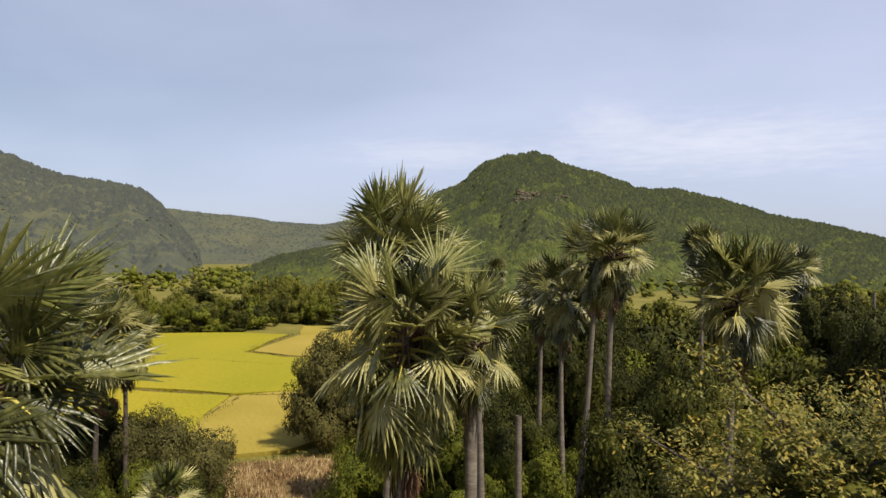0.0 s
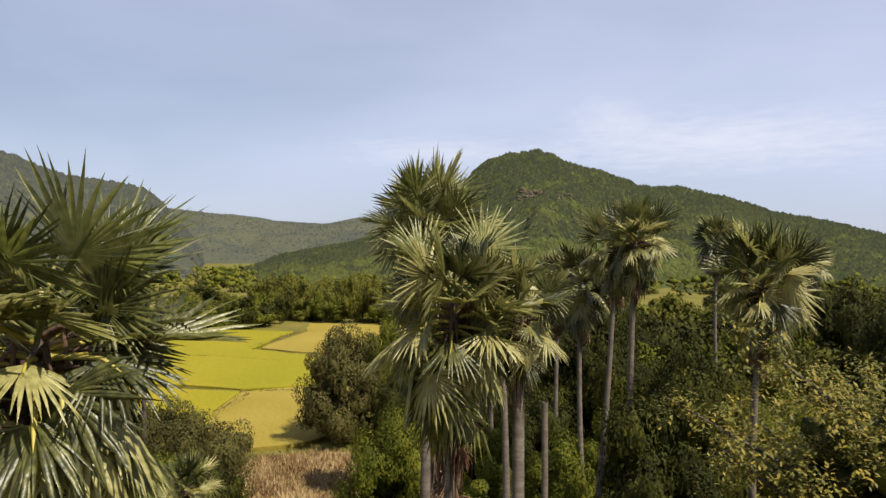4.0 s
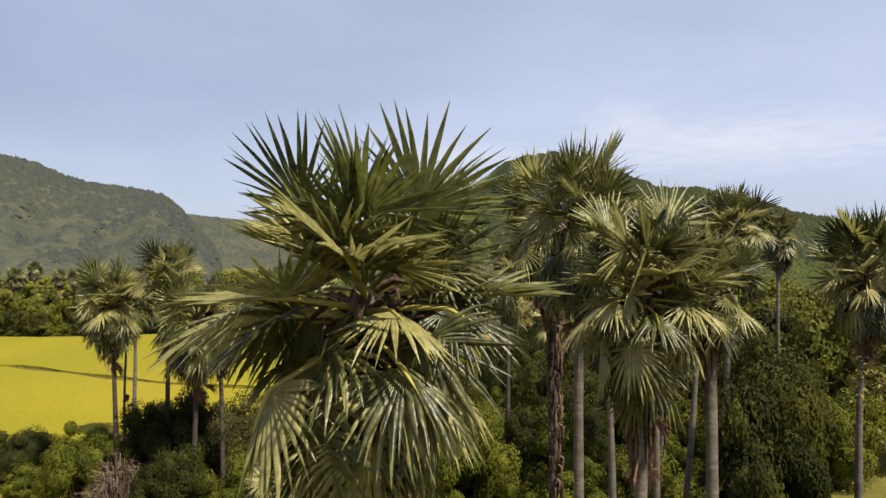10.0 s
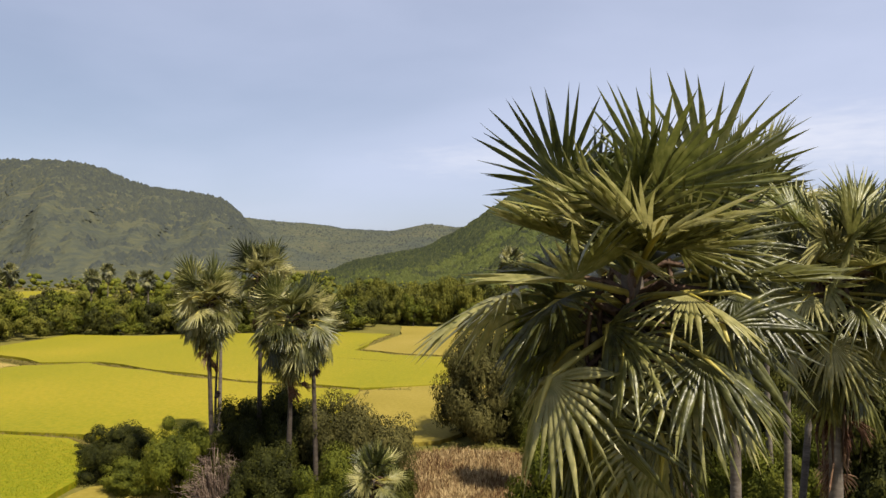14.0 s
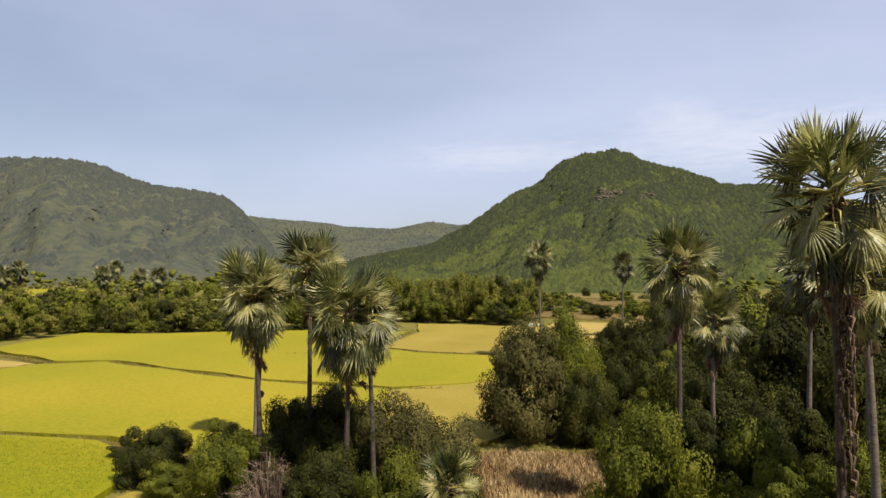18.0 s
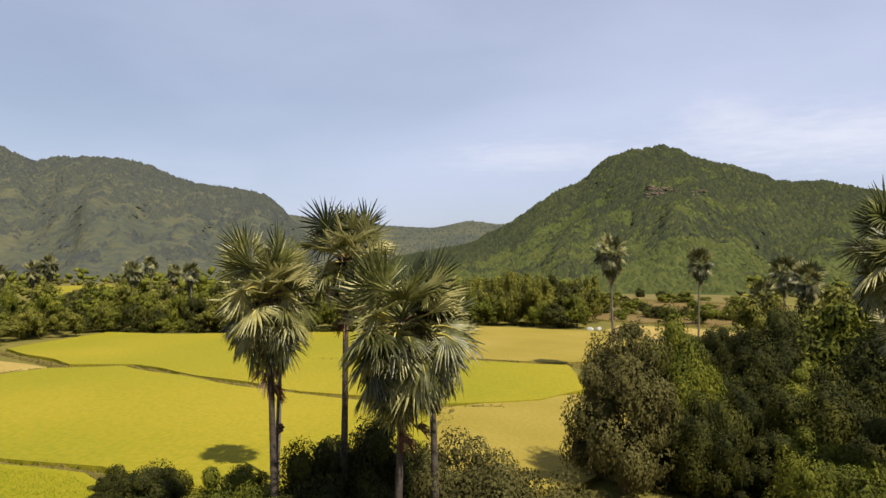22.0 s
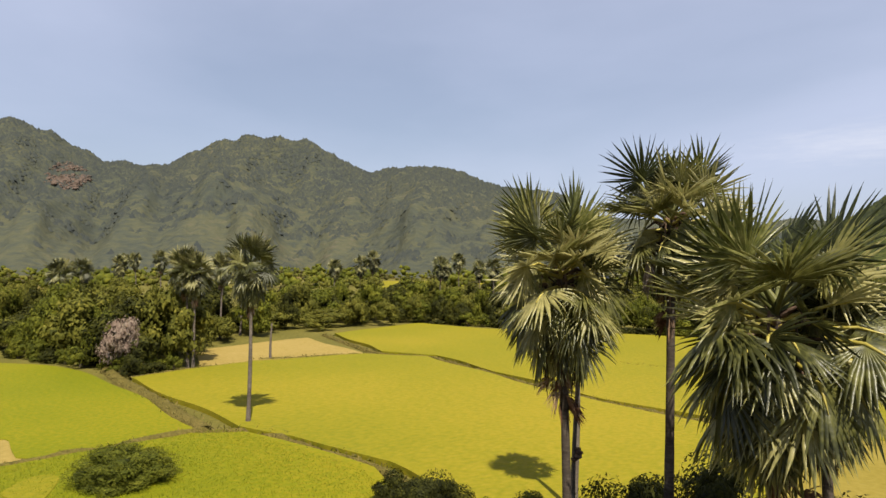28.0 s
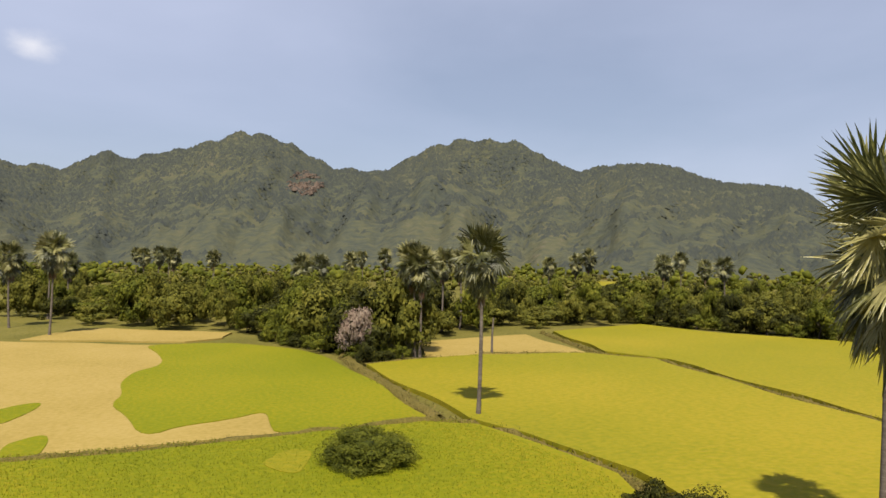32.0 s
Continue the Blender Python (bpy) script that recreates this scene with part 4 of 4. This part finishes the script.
# coarse brown fibre hanging down the tallest palm's trunk
rf = np.random.RandomState(4)
rags = []
for k in range(210):
    z, a = rf.uniform(7.5, 17.6), rf.uniform(0, 6.28)
    out = np.array([math.cos(a), math.sin(a), 0])
    q = rf.uniform(0.3, 0.8)
    rags.append(tube([out * 0.1 + (0, 0, z), out * rf.uniform(0.2, 0.3) + (0, 0, z - 0.1 * q), out * rf.uniform(0.17, 0.28) + (0, 0, z - q)], [0.05, 0.045, 0.012], 4))
part("fibre_coat", mesh_from("fibre_coat", *joined(rags), M_FIBRE), tall_palm, "coarse brown fibre hanging down the trunk")

FAR_PALMS = [
    (-49.5, 51.4, 13.6, 0.85), (-81.0, 45.2, 14.2, 0.98), (-116.6, 51.3, 13.4, 1.0), (-115.2, 52.2, 12.6, 1.0), (-145.8, 67.6, 13.2, 0.95), (-149.1, 72.2, 13.0, 0.95),
    (-191, 126, 13.0, 0.95), (-189, 129, 14.2, 0.95), (-197, 121, 12.0, 0.9), (-158, 129, 13.0, 0.9), (-150, 140, 12.5, 0.9), (-155.7, 1.7, 14.2, 1.1), (-171.7, -7.5, 13, 1.0),
    (-38.1, 108.5, 16.9, 0.95), (-29.5, 145, 15.4, 0.95), (17.6, 88, 17.0, 1.0), (-3.8, 44.2, 16.4, 0.8), (-5.9, 50.0, 16.0, 0.8), (5.8, 65.0, 19.2, 0.8),
    (-344, 37, 12.6, 1.1), (-178, 47.5, 11.4, 1.0), (-185, 52, 11.6, 1.0), (-253, 76, 12.2, 1.1), (-258, 90, 13.7, 1.1), (-320, 98, 13.5, 1.1), (-151, 63, 12.3, 1.0), (-167, 76, 13.1, 1.0),
    (-189, 156, 11.6, 1.0), (-200, 171, 14.0, 1.0), (-185, 167, 11.7, 1.0), (-188, -3.5, 13.6, 1.1), (-203, -14, 10.1, 1.0), (-210, -3, 11.4, 1.0), (-373, 18, 13.5, 1.1), (-390, 3, 13.8, 1.1),
    (-168, 45, 11.4, 1.0), (-319, 35, 12.5, 1.1), (-261, 16, 13.7, 1.0), (-275, 11, 13.1, 1.0), (-247, 20, 12.9, 1.0), (-289, 86, 13.2, 1.0), (-16, 138.6, 13.8, 1.0), (-13, 129, 12.8, 1.0), (-18.7, 131, 10.1, 0.9),
]
for i, (x, y, h, size) in enumerate(FAR_PALMS):
    lean = (0.4 * math.sin(i * 2.3), 0.3 * math.cos(i * 1.7))
    note = "lone sugar palm standing on a field bank" if i == 1 else "slender sugar palm partly behind others" if i in (16, 17) else ""
    far_palm(x, y, h, i, size * 1.3, lean, i + 3, note)

# ---- trees and thickets near the camera's way ----
NEAR_TREES = [
    (-27.6, 61.5, 10.2, 8.0, "olive"), (-24.6, 66.5, 11.0, 6.5, "bright"), (-23.0, 63.5, 7.5, 6.0, "dark"), (-22.8, 88.0, 10.0, 7.0, "dark"), (-18.5, 84.0, 10.5, 8.0, "dark"), (-20.0, 71.0, 8.0, 6.5, "dark"), (-18.0, 77.5, 10.0, 7.5, "dark"),
    (0.3, 34.6, 10.6, 6.5, "dark"), (3.9, 57.0, 12.5, 9.0, "dark"), (8.7, 61.0, 8.0, 8.0, "bright"), (20.0, 66.0, 13.5, 10.0, "dark"),
    (20.0, 84.0, 17.0, 12.0, "dark"), (25.0, 78.0, 15.5, 11.0, "dark"), (-5.0, 82.0, 12.5, 9.0, "dark"),
    (-14.0, 66.0, 9.0, 8.0, "dark"), (-16.0, 76.0, 7.0, 8.0, "bright"), (-9.0, 74.0, 10.0, 9.0, "dark"), (-14.8, 42.0, 8.0, 6.0, "bright"), (-12.0, 45.5, 8.4, 6.0, "dark"), (-9.4, 44.0, 7.0, 5.5, "bright"), (-7.6, 50.0, 9.0, 6.5, "dark"),
    (-15.5, 56.0, 6.5, 6.0, "bright"), (-2.6, 86.0, 10.5, 9.0, "dark"), (-5.0, 29.0, 7.0, 5.0, "bright"), (-9.0, 29.5, 6.5, 5.0, "bright"), (-1.0, 48.0, 7.0, 6.0, "bright"), (-10.5, 60.0, 8.5, 8.0, "dark"), (-18.5, 63.5, 5.0, 5.5, "dark"), (-5.5, 66.0, 13.0, 9.0, "dark"), (-1.0, 61.0, 12.0, 8.0, "dark"), (-10.5, 67.0, 10.5, 8.0, "dark"),
]
for i, (x, y, h, w, tone) in enumerate(NEAR_TREES):
    tree(x, y, h, w, tone, i, clear=-0.02)
NEAR_BUSHES = [
    (-38.9, 42.5, 7.2, 5.5, "dark"), (-35.5, 43.0, 7.4, 6.5, "dark"), (-29.0, 42.0, 7.6, 6.5, "olive"), (-31.5, 42.4, 7.0, 6.0, "olive"), (-33.0, 36.5, 5.2, 5.0, "dark"), (-28.5, 37.5, 5.4, 5.0, "bright"), (-40.8, 37.5, 6.2, 5.0, "bright"), (-37.4, 38.9, 7.0, 5.0, "dark"), (-34.6, 40.0, 7.0, 4.6, "dark"), (-42.5, 41.0, 4.6, 5.0, "dark"), (-26.0, 39.0, 4.6, 4.5, "dark"),
    (-57.0, 44.6, 1.7, 3.8, "dark"), (-50.5, 41.0, 4.8, 5.2, "dark"), (-46.0, 43.5, 4.0, 4.6, "bright"), (-47.0, 38.5, 2.6, 4.0, "bright"),
    (-8.5, 40.0, 5.5, 6.0, "bright"), (-4.5, 43.0, 6.5, 5.5, "bright"), (-1.5, 31.0, 6.0, 5.0, "bright"), 
    (-31.5, 140.0, 3.0, 6.0, "dark"), (-43.0, 150.0, 3.0, 5.0, "dark"),
]
for i, (x, y, h, w, tone) in enumerate(NEAR_BUSHES):
    tree(x, y, h, w, tone, i, True)


low_bush = tree(-70.8, 32.4, 2.8, 6.6, "bright", 4, True, "low round green bush standing in a rice field")
LOW_CROWN = crown_mesh("crown", 83, M_LEAF_BRIGHT, 120, 330, 0.034, shape=(1.0, 1.0, 0.85), lumpy=0.06, core=0.5, slim=0.75, big_clump=(0.13, 0.26))
for child in low_bush.children:
    if child.name.startswith("crown"):
        child.data = LOW_CROWN


def twig_bush(x, y, height, width, seed):
    """A dry bush: a tangle of thin bare shoots from one foot."""
    r = np.random.RandomState(seed)
    parts = []
    for k in range(620):
        a, q = r.uniform(0, 6.28), r.uniform(0, 1) ** 0.6
        end = np.array([q * width / 2 * math.cos(a), q * width / 2 * math.sin(a), height * r.uniform(0.25, 0.9) * (1.05 - 0.6 * q * q)])
        mid = end * np.array([0.6, 0.6, 0.95]) + r.uniform(-0.4, 0.4, 3)
        start = end * np.array([0.3, 0.3, 0.15])
        parts.append(tube([start, mid, end, end + r.uniform(-0.3, 0.3, 3)], [0.03, 0.022, 0.014, 0.006], 3))
    ob = tagged(new("bush"), "dry leafless bush of pinkish brown twigs", "bush", "thicket")
    ob.matrix_basis = pose(x, y, 0)
    part("trunk", BUSH_STEMS[0], ob, m=Matrix.Diagonal((width / 3, width / 3, height / 2, 1)))
    part("twig_tangle", mesh_from("twig_tangle", *joined(parts), M_TWIG), ob)
    return ob


twig_bush(-36.9, 36.4, 5.6, 5.8, 1)

# a tree with yellowish flushing leaves in whorls
def whorl_tree(x, y, fingers, seed):
    r = np.random.RandomState(seed)
    d = r.normal(size=(600, 3))
    d /= np.linalg.norm(d, axis=1)[:, None]
    d[:, 2] = abs(d[:, 2])
    c = d * r.uniform(0.55, 1.0, (600, 1)) * np.array([5.2, 4.2, 3.4]) * (1 + 0.2 * smooth_noise(d[:, 0] * 3, d[:, 1] * 3, 4))[:, None] + np.array([0, 0, 12.2])
    extra = []
    limbs = [tube([(0, 0, 0), (0.2, -0.1, 5), (0.1, 0.1, 9.5)], [0.34, 0.27, 0.2], 9)]
    for fx, fy, fz in fingers:
        end = np.array([fx - x, fy - y, fz])
        root = np.array([end[0] * 0.1, end[1] * 0.1, fz - 4.5])
        mid = (root + end) / 2 + np.array([0, 0, 0.5])
        limbs.append(tube([(0.1, 0.1, 8.5), root, mid, end], [0.16, 0.11, 0.06, 0.02], 6))
        for q in np.linspace(0.15, 1.0, 46):
            p = root * (1 - q) ** 2 + 2 * mid * q * (1 - q) + end * q * q
            extra += [p + r.normal(size=3) * np.array([0.3, 0.3, 0.22])]
    for k in range(9):
        a = k * 0.7
        limbs.append(tube([(0.1, 0.1, 9.0), (2 * math.cos(a), 1.8 * math.sin(a), 11.5), (4.2 * math.cos(a), 3.4 * math.sin(a), 13.2 + 0.6 * math.sin(3 * a))], [0.13, 0.08, 0.03], 6))
    c = np.concatenate([c, np.array(extra)])
    n, m = len(c), 34
    a = r.uniform(0, 6.28, (n, m))
    up = r.uniform(-0.9, 0.2, (n, m))
    out = np.stack([np.cos(a) * np.cos(up), np.sin(a) * np.cos(up), np.sin(up)], -1)
    L = r.uniform(0.09, 0.18, (n, m, 1))
    side = np.stack([-np.sin(a), np.cos(a), 0 * a], -1)
    pos = c[:, None] + out * 0.04 + r.normal(size=(n, m, 3)) * 0.13
    v = np.stack([pos, pos + out * L * 0.5 + side * L * 0.24, pos + out * L - np.array([0, 0, 0.1]) * L, pos + out * L * 0.5 - side * L * 0.24], 2).reshape(-1, 3)
    q = 4 * np.arange(n * m)[:, None]
    f = np.concatenate([q + [0, 1, 2], q + [0, 2, 3]], 1).reshape(-1, 3)
    ob = tagged(new("tree"), "leafy tree with yellow-green young leaves in whorls", "tree", "woodland trees")
    ob.matrix_basis = pose(x, y, 0)
    part("trunk", mesh_from("trunk", *joined(limbs), M_BARK, True), ob, "dark forked trunk and branches")
    part("crown", mesh_from("crown", v, f, M_LEAF_YELLOW), ob, "yellow-green leaves in whorls")
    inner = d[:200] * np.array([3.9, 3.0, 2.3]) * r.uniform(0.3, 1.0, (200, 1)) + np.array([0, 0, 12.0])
    part("inner_foliage", mesh_from("inner_foliage", *blobs(inner, r.uniform(0.3, 0.7, 200), 9, 0.8, 0.5), M_LEAF), ob, "dark green foliage clumps inside the crown")
    return ob


whorl_tree(6.8, 21.0, [(2.0, 19.1, 16.4), (0.4, 18.6, 14.9), (3.6, 19.4, 15.0), (1.6, 19.6, 13.6), (5.5, 18.8, 16.0)], 3)


def scatter(poly, n, heights, widths, tones, seed, bush=False, clear=(), sets=None):
    r = np.random.RandomState(seed)
    xs, ys = [p[0] for p in poly], [p[1] for p in poly]
    made, tries = [], 0
    while len(made) < n and tries < n * 60:
        tries += 1
        x, y = r.uniform(min(xs), max(xs)), r.uniform(min(ys), max(ys))
        w = r.uniform(*widths)
        if not inside(x, y, poly) or any(inside(x, y, c) for c in clear) or any(math.hypot(x - a, y - b) < 0.32 * (w + c) for a, b, c in made):
            continue
        made.append((x, y, w))
        tree(x, y, r.uniform(*heights), w, tones[r.randint(len(tones))], r.randint(1000), bush, sets=sets or FAR_SETS, clear=0.04)


def deep_wood(poly, n, heights, widths, tones, seed, label):
    """The many trees of a wood that nobody could count: leafy crowns down to the ground, one mesh for each tone of leaf."""
    r = np.random.RandomState(seed)
    xs, ys = [p[0] for p in poly], [p[1] for p in poly]
    heap, made, tries = {t: [] for t in tones}, [], 0
    stock = {}
    for t in set(tones):
        stock[t] = []
        for me in FAR_SETS[t]:
            v = np.empty(len(me.vertices) * 3, np.float32)
            me.vertices.foreach_get("co", v)
            f = np.empty(len(me.loops), np.int32)
            me.loops.foreach_get("vertex_index", f)
            stock[t].append((v.reshape(-1, 3), f.reshape(-1, 3)))
    while len(made) < n and tries < n * 80:
        tries += 1
        x, y, w = r.uniform(min(xs), max(xs)), r.uniform(min(ys), max(ys)), r.uniform(*widths)
        if not inside(x, y, poly) or any(math.hypot(x - a, y - b) < 0.27 * (w + c) for a, b, c in made):
            continue
        made.append((x, y, w))
        h = r.uniform(*heights)
        t = tones[r.randint(len(tones))]
        v, f = stock[t][r.randint(4)]
        a = r.uniform(0, 6.28)
        c, q = math.cos(a), math.sin(a)
        u = np.stack([(v[:, 0] * c - v[:, 1] * q) * w * 0.56 + x, (v[:, 0] * q + v[:, 1] * c) * w * 0.56 + y, v[:, 2] * h * 0.68 + h * 0.46], -1)
        heap[t].append((u, f))
    for t, parts in heap.items():
        if parts:
            tagged(new("wood", mesh_from("wood", *joined(parts), {"dark": M_LEAF, "bright": M_BAMBOO, "olive": M_LEAF_BRIGHT}[t])), label, "wood", kind="stuff")


# the wood behind the palms
EAST_WOOD = [(-14, 86), (0, 84), (14, 74), (32, 62), (60, 60), (100, 130), (60, 190), (0, 170), (-12, 150), (-20, 120)]
scatter([(-14, 84), (0, 82), (14, 70), (30, 58), (44, 58), (34, 72), (10, 92), (-12, 96)], 20, (7, 13), (7, 10), ("dark", "bright"), 1, clear=([(2, 62), (15, 64), (16, 80), (3, 82)], [(-8, 68), (0, 68), (0, 78), (-8, 78)]))
deep_wood(EAST_WOOD, 95, (6, 13), (6, 11), ("dark", "bright", "bright"), 11, "dense green wood below the hill")
# the edge of the wood beyond the rice, then its depth
WEST_WOOD = [(-118, 46), (-140, 38), (-152, 32), (-168, 12), (-180, -2), (-196, -12), (-240, -20), (-230, 45), (-175, 85), (-141, 80), (-135, 57), (-118, 52)]
NORTH_WOOD = [(-141, 84), (-149, 114), (-122, 127), (-92, 143), (-84, 160), (-110, 195), (-185, 170), (-195, 110), (-170, 82)]
MID_WOOD = [(-84, 162), (-56, 167), (-56, 185), (-66, 195), (-100, 205), (-120, 185)]
deep_wood(WEST_WOOD, 150, (3.0, 11), (4, 11), ("bright", "olive", "bright", "dark"), 12, "olive green wood and bamboo beyond the rice fields")
deep_wood(NORTH_WOOD, 120, (3.0, 10.5), (4, 11), ("bright", "bright", "olive", "dark"), 13, "green wood and bamboo beyond the rice fields")
deep_wood(MID_WOOD, 55, (8, 13), (5, 9), ("bright", "dark", "bright"), 14, "bright green bamboo thicket behind pale fields")
scatter([(-118, 46), (-140, 38), (-152, 32), (-156, 30), (-150, 38), (-136, 46), (-120, 51)], 14, (4, 8), (4, 7), ("dark", "bright", "bright"), 2)
scatter([(-148, 113), (-122, 126), (-92, 142), (-86, 158), (-94, 152), (-124, 134), (-152, 120)], 20, (4, 8.5), (4.5, 7.5), ("dark", "bright", "dark"), 3)
scatter([(-84, 161), (-57, 166), (-57, 172), (-84, 168)], 9, (5, 8), (5, 7), ("bright", "dark"), 4)
scatter([(-113, 44), (-119, 43), (-141, 34), (-141, 36), (-120, 47), (-114, 50)], 30, (1.2, 3.6), (2.5, 4.5), ("bright", "bright", "dark"), 5, True)
scatter([(-147, 113), (-122, 125), (-92, 141), (-90, 143), (-122, 128), (-149, 116)], 26, (1.2, 3.6), (2.5, 4.5), ("bright", "dark"), 6, True)

scatter([(-62, 186), (-24, 180), (-13, 300), (-92, 305)], 34, (1.5, 5.0), (3, 8), ("bright", "dark", "bright"), 7, True)
scatter([(-66, 212), (-22, 201), (-22, 204), (-66, 215)], 9, (1.5, 3.0), (3, 6), ("bright", "dark"), 8, True)

# a pale flowering tree at the wood's edge
pale = tree(-117.3, 43.4, 7.6, 4.6, "olive", 2, label="small tree with pinkish pale dry leaves at the wood's edge")
PALE_CROWN = crown_mesh("crown", 71, M_BLOSSOM, 50, 70, 0.11, lumpy=0.4, core=0.4)
for child in pale.children:
    if child.name.startswith("crown"):
        child.data = PALE_CROWN

# ---- scrub over the far plain ----
def scrub(name, n, near, far, bearings, size, mat, seed, label):
    r = np.random.RandomState(seed)
    az = np.radians(r.uniform(*bearings, n))
    d = near + (far - near) * r.uniform(0, 1, n) ** 0.8
    x, y = -15 - d * np.sin(az), 10 + d * np.cos(az)
    keep = (smooth_noise(x / 45, y / 45, seed) + r.uniform(-0.8, 0.8, n) > -0.45) & ~np.array([any(inside(a, b, f[1]) for f in FIELDS) for a, b in zip(x, y)])
    x, y = x[keep], y[keep]
    s = size * r.uniform(0.4, 1.25, len(x))
    c = np.stack([x, y, s * 0.7], -1)[:, None] + r.normal(size=(len(x), 6, 3)) * s[:, None, None] * np.array([0.6, 0.6, 0.42])
    c[..., 2] = abs(c[..., 2])
    return tagged(new(name, mesh_from(name, *blobs(c.reshape(-1, 3), (s[:, None] * r.uniform(0.3, 0.62, (len(x), 6))).ravel(), seed, 0.85, 0.5), mat)), label, "scrub", kind="stuff")


scrub("scrub", 1700, 300, 700, (-40, 125), 2.8, M_BAMBOO, 1, "green bushes and small trees over the far plain")
scrub("scrub", 2200, 320, 720, (-40, 125), 3.8, M_LEAF_BRIGHT, 2, "dark green trees over the far plain")
scrub("scrub", 1200, 280, 720, (-40, 125), 2.4, M_LEAF_OLIVE, 3, "dry olive scrub over the far plain")


# ---- grass and ears of rice ----
def blades(name, poly, n, height, width, base, mat, seed, label, skip=()):
    """Single upright blades over a stretch of the plan, one mesh."""
    r = np.random.RandomState(seed)
    xs, ys = [p[0] for p in poly], [p[1] for p in poly]
    x, y = r.uniform(min(xs), max(xs), n), r.uniform(min(ys), max(ys), n)
    k = np.array([inside(a, b, poly) for a, b in zip(x, y)])
    x, y = x[k], y[k]
    n = len(x)
    a, h, w = r.uniform(0, 6.28, n), height * r.uniform(0.5, 1.3, n), width * r.uniform(0.6, 1.4, n)
    lean = r.normal(size=(n, 2)) * (h * 0.35)[:, None]
    p = np.stack([x, y, np.full(n, base)], -1)
    d = np.stack([np.cos(a) * w, np.sin(a) * w, 0 * a], -1)
    v = np.stack([p - d, p + d, p + np.stack([lean[:, 0], lean[:, 1], h], -1)], 1).reshape(-1, 3)
    return tagged(new(name, mesh_from(name, v, np.arange(3 * n).reshape(-1, 3), mat)), label, "grass", kind="stuff")


blades("rice_ears", [(-80, 8), (-80, 43), (-64, 46), (-57, 44), (-52, 37), (-47, 24), (-46, 8)], 60000, 0.13, 0.025, 0.48, M_EAR_GREEN, 1, "green rice ears standing close together")
blades("dry_grass", [(-35, 52), (-28, 57.3), (-19, 58.8), (-13.5, 55), (-16, 46.5), (-26, 41.5), (-33, 44.5)], 26000, 0.5, 0.05, 0.26, M_EAR_DRY, 4, "tall dry reddish brown grass")
blades("wild_grass", [(-30, 66), (-18, 60), (0, 56), (20, 50), (30, 30), (0, 24), (-14, 26), (-22, 40), (-12, 46), (-12, 56), (-20, 61)], 40000, 0.7, 0.06, 0.0, M_BAMBOO, 5, "tall bright green grass between palms and bushes")
rb = np.random.RandomState(9)
tufts = []
for line in bank_lines:
    for px, py in line:
        for q in range(14):
            c = np.array([px + rb.normal() * 0.55, py + rb.normal() * 0.55, 0.3])
            tilt = np.array([rb.normal() * 0.2, rb.normal() * 0.2, rb.uniform(0.12, 0.4)])
            w = np.array([math.cos(q) * 0.07, math.sin(q) * 0.07, 0])
            tufts.append((c - w, c + w, c + tilt))
tagged(new("bank_grass", mesh_from("bank_grass", np.array(tufts).reshape(-1, 3), np.arange(3 * len(tufts)).reshape(-1, 3), M_EAR_BANK)), "rough brownish green grass along the field banks", "grass", kind="stuff")


# ---- bare trunks and small things ----
stem = tagged(new("dead_palm"), "slender leafless palm stem with a ragged knot, leaning", "dead palm")
stem.matrix_basis = pose(-44.0, 44.6, 0)
part("trunk", trunk_mesh(2.2, -2.5, 10.6, 91, 0.16, 0.085, 9), stem)
rk = np.random.RandomState(12)
part("knot", mesh_from("knot", *blobs(np.array([1.45, -1.65, 6.9]) + rk.normal(size=(9, 3)) * np.array([0.07, 0.07, 0.16]), rk.uniform(0.1, 0.19, 9), 12), M_FIBRE), stem, "dark ragged knot of dead leaf bases")
for x, y, h in ((-115.6, 63.2, 5.4), (20.5, 72.0, 15.5), (-4.2, 30.5, 12.0)):
    pole = tagged(new("dead_palm"), "bare grey trunk of a dead palm without leaves", "dead palm")
    pole.matrix_basis = pose(x, y, 0)
    part("trunk", trunk_mesh(0.2, 0.1, h, int(h * 10), sides=9), pole)
for k, (x, y) in enumerate(((-54.0, 163.0), (-52.2, 164.0))):
    bm = bmesh.new()
    bmesh.ops.create_cube(bm, size=1.0)
    bmesh.ops.bevel(bm, geom=bm.edges[:], offset=0.2, segments=2, affect="EDGES")
    for v in bm.verts:
        v.co.x *= 1.3 + 0.3 * math.sin(7 * v.co.y + k)
        v.co.z = (v.co.z + 0.5) * (0.9 + 0.2 * math.cos(5 * v.co.x))
    me = bpy.data.meshes.new("white_sack")
    bm.to_mesh(me)
    bm.free()
    me.materials.append(M_WHITE)
    tagged(new("white_sack", me), "small white sack lying at the field's edge", "sack").matrix_basis = pose(x, y, 0, 0, 0, 30 * k)
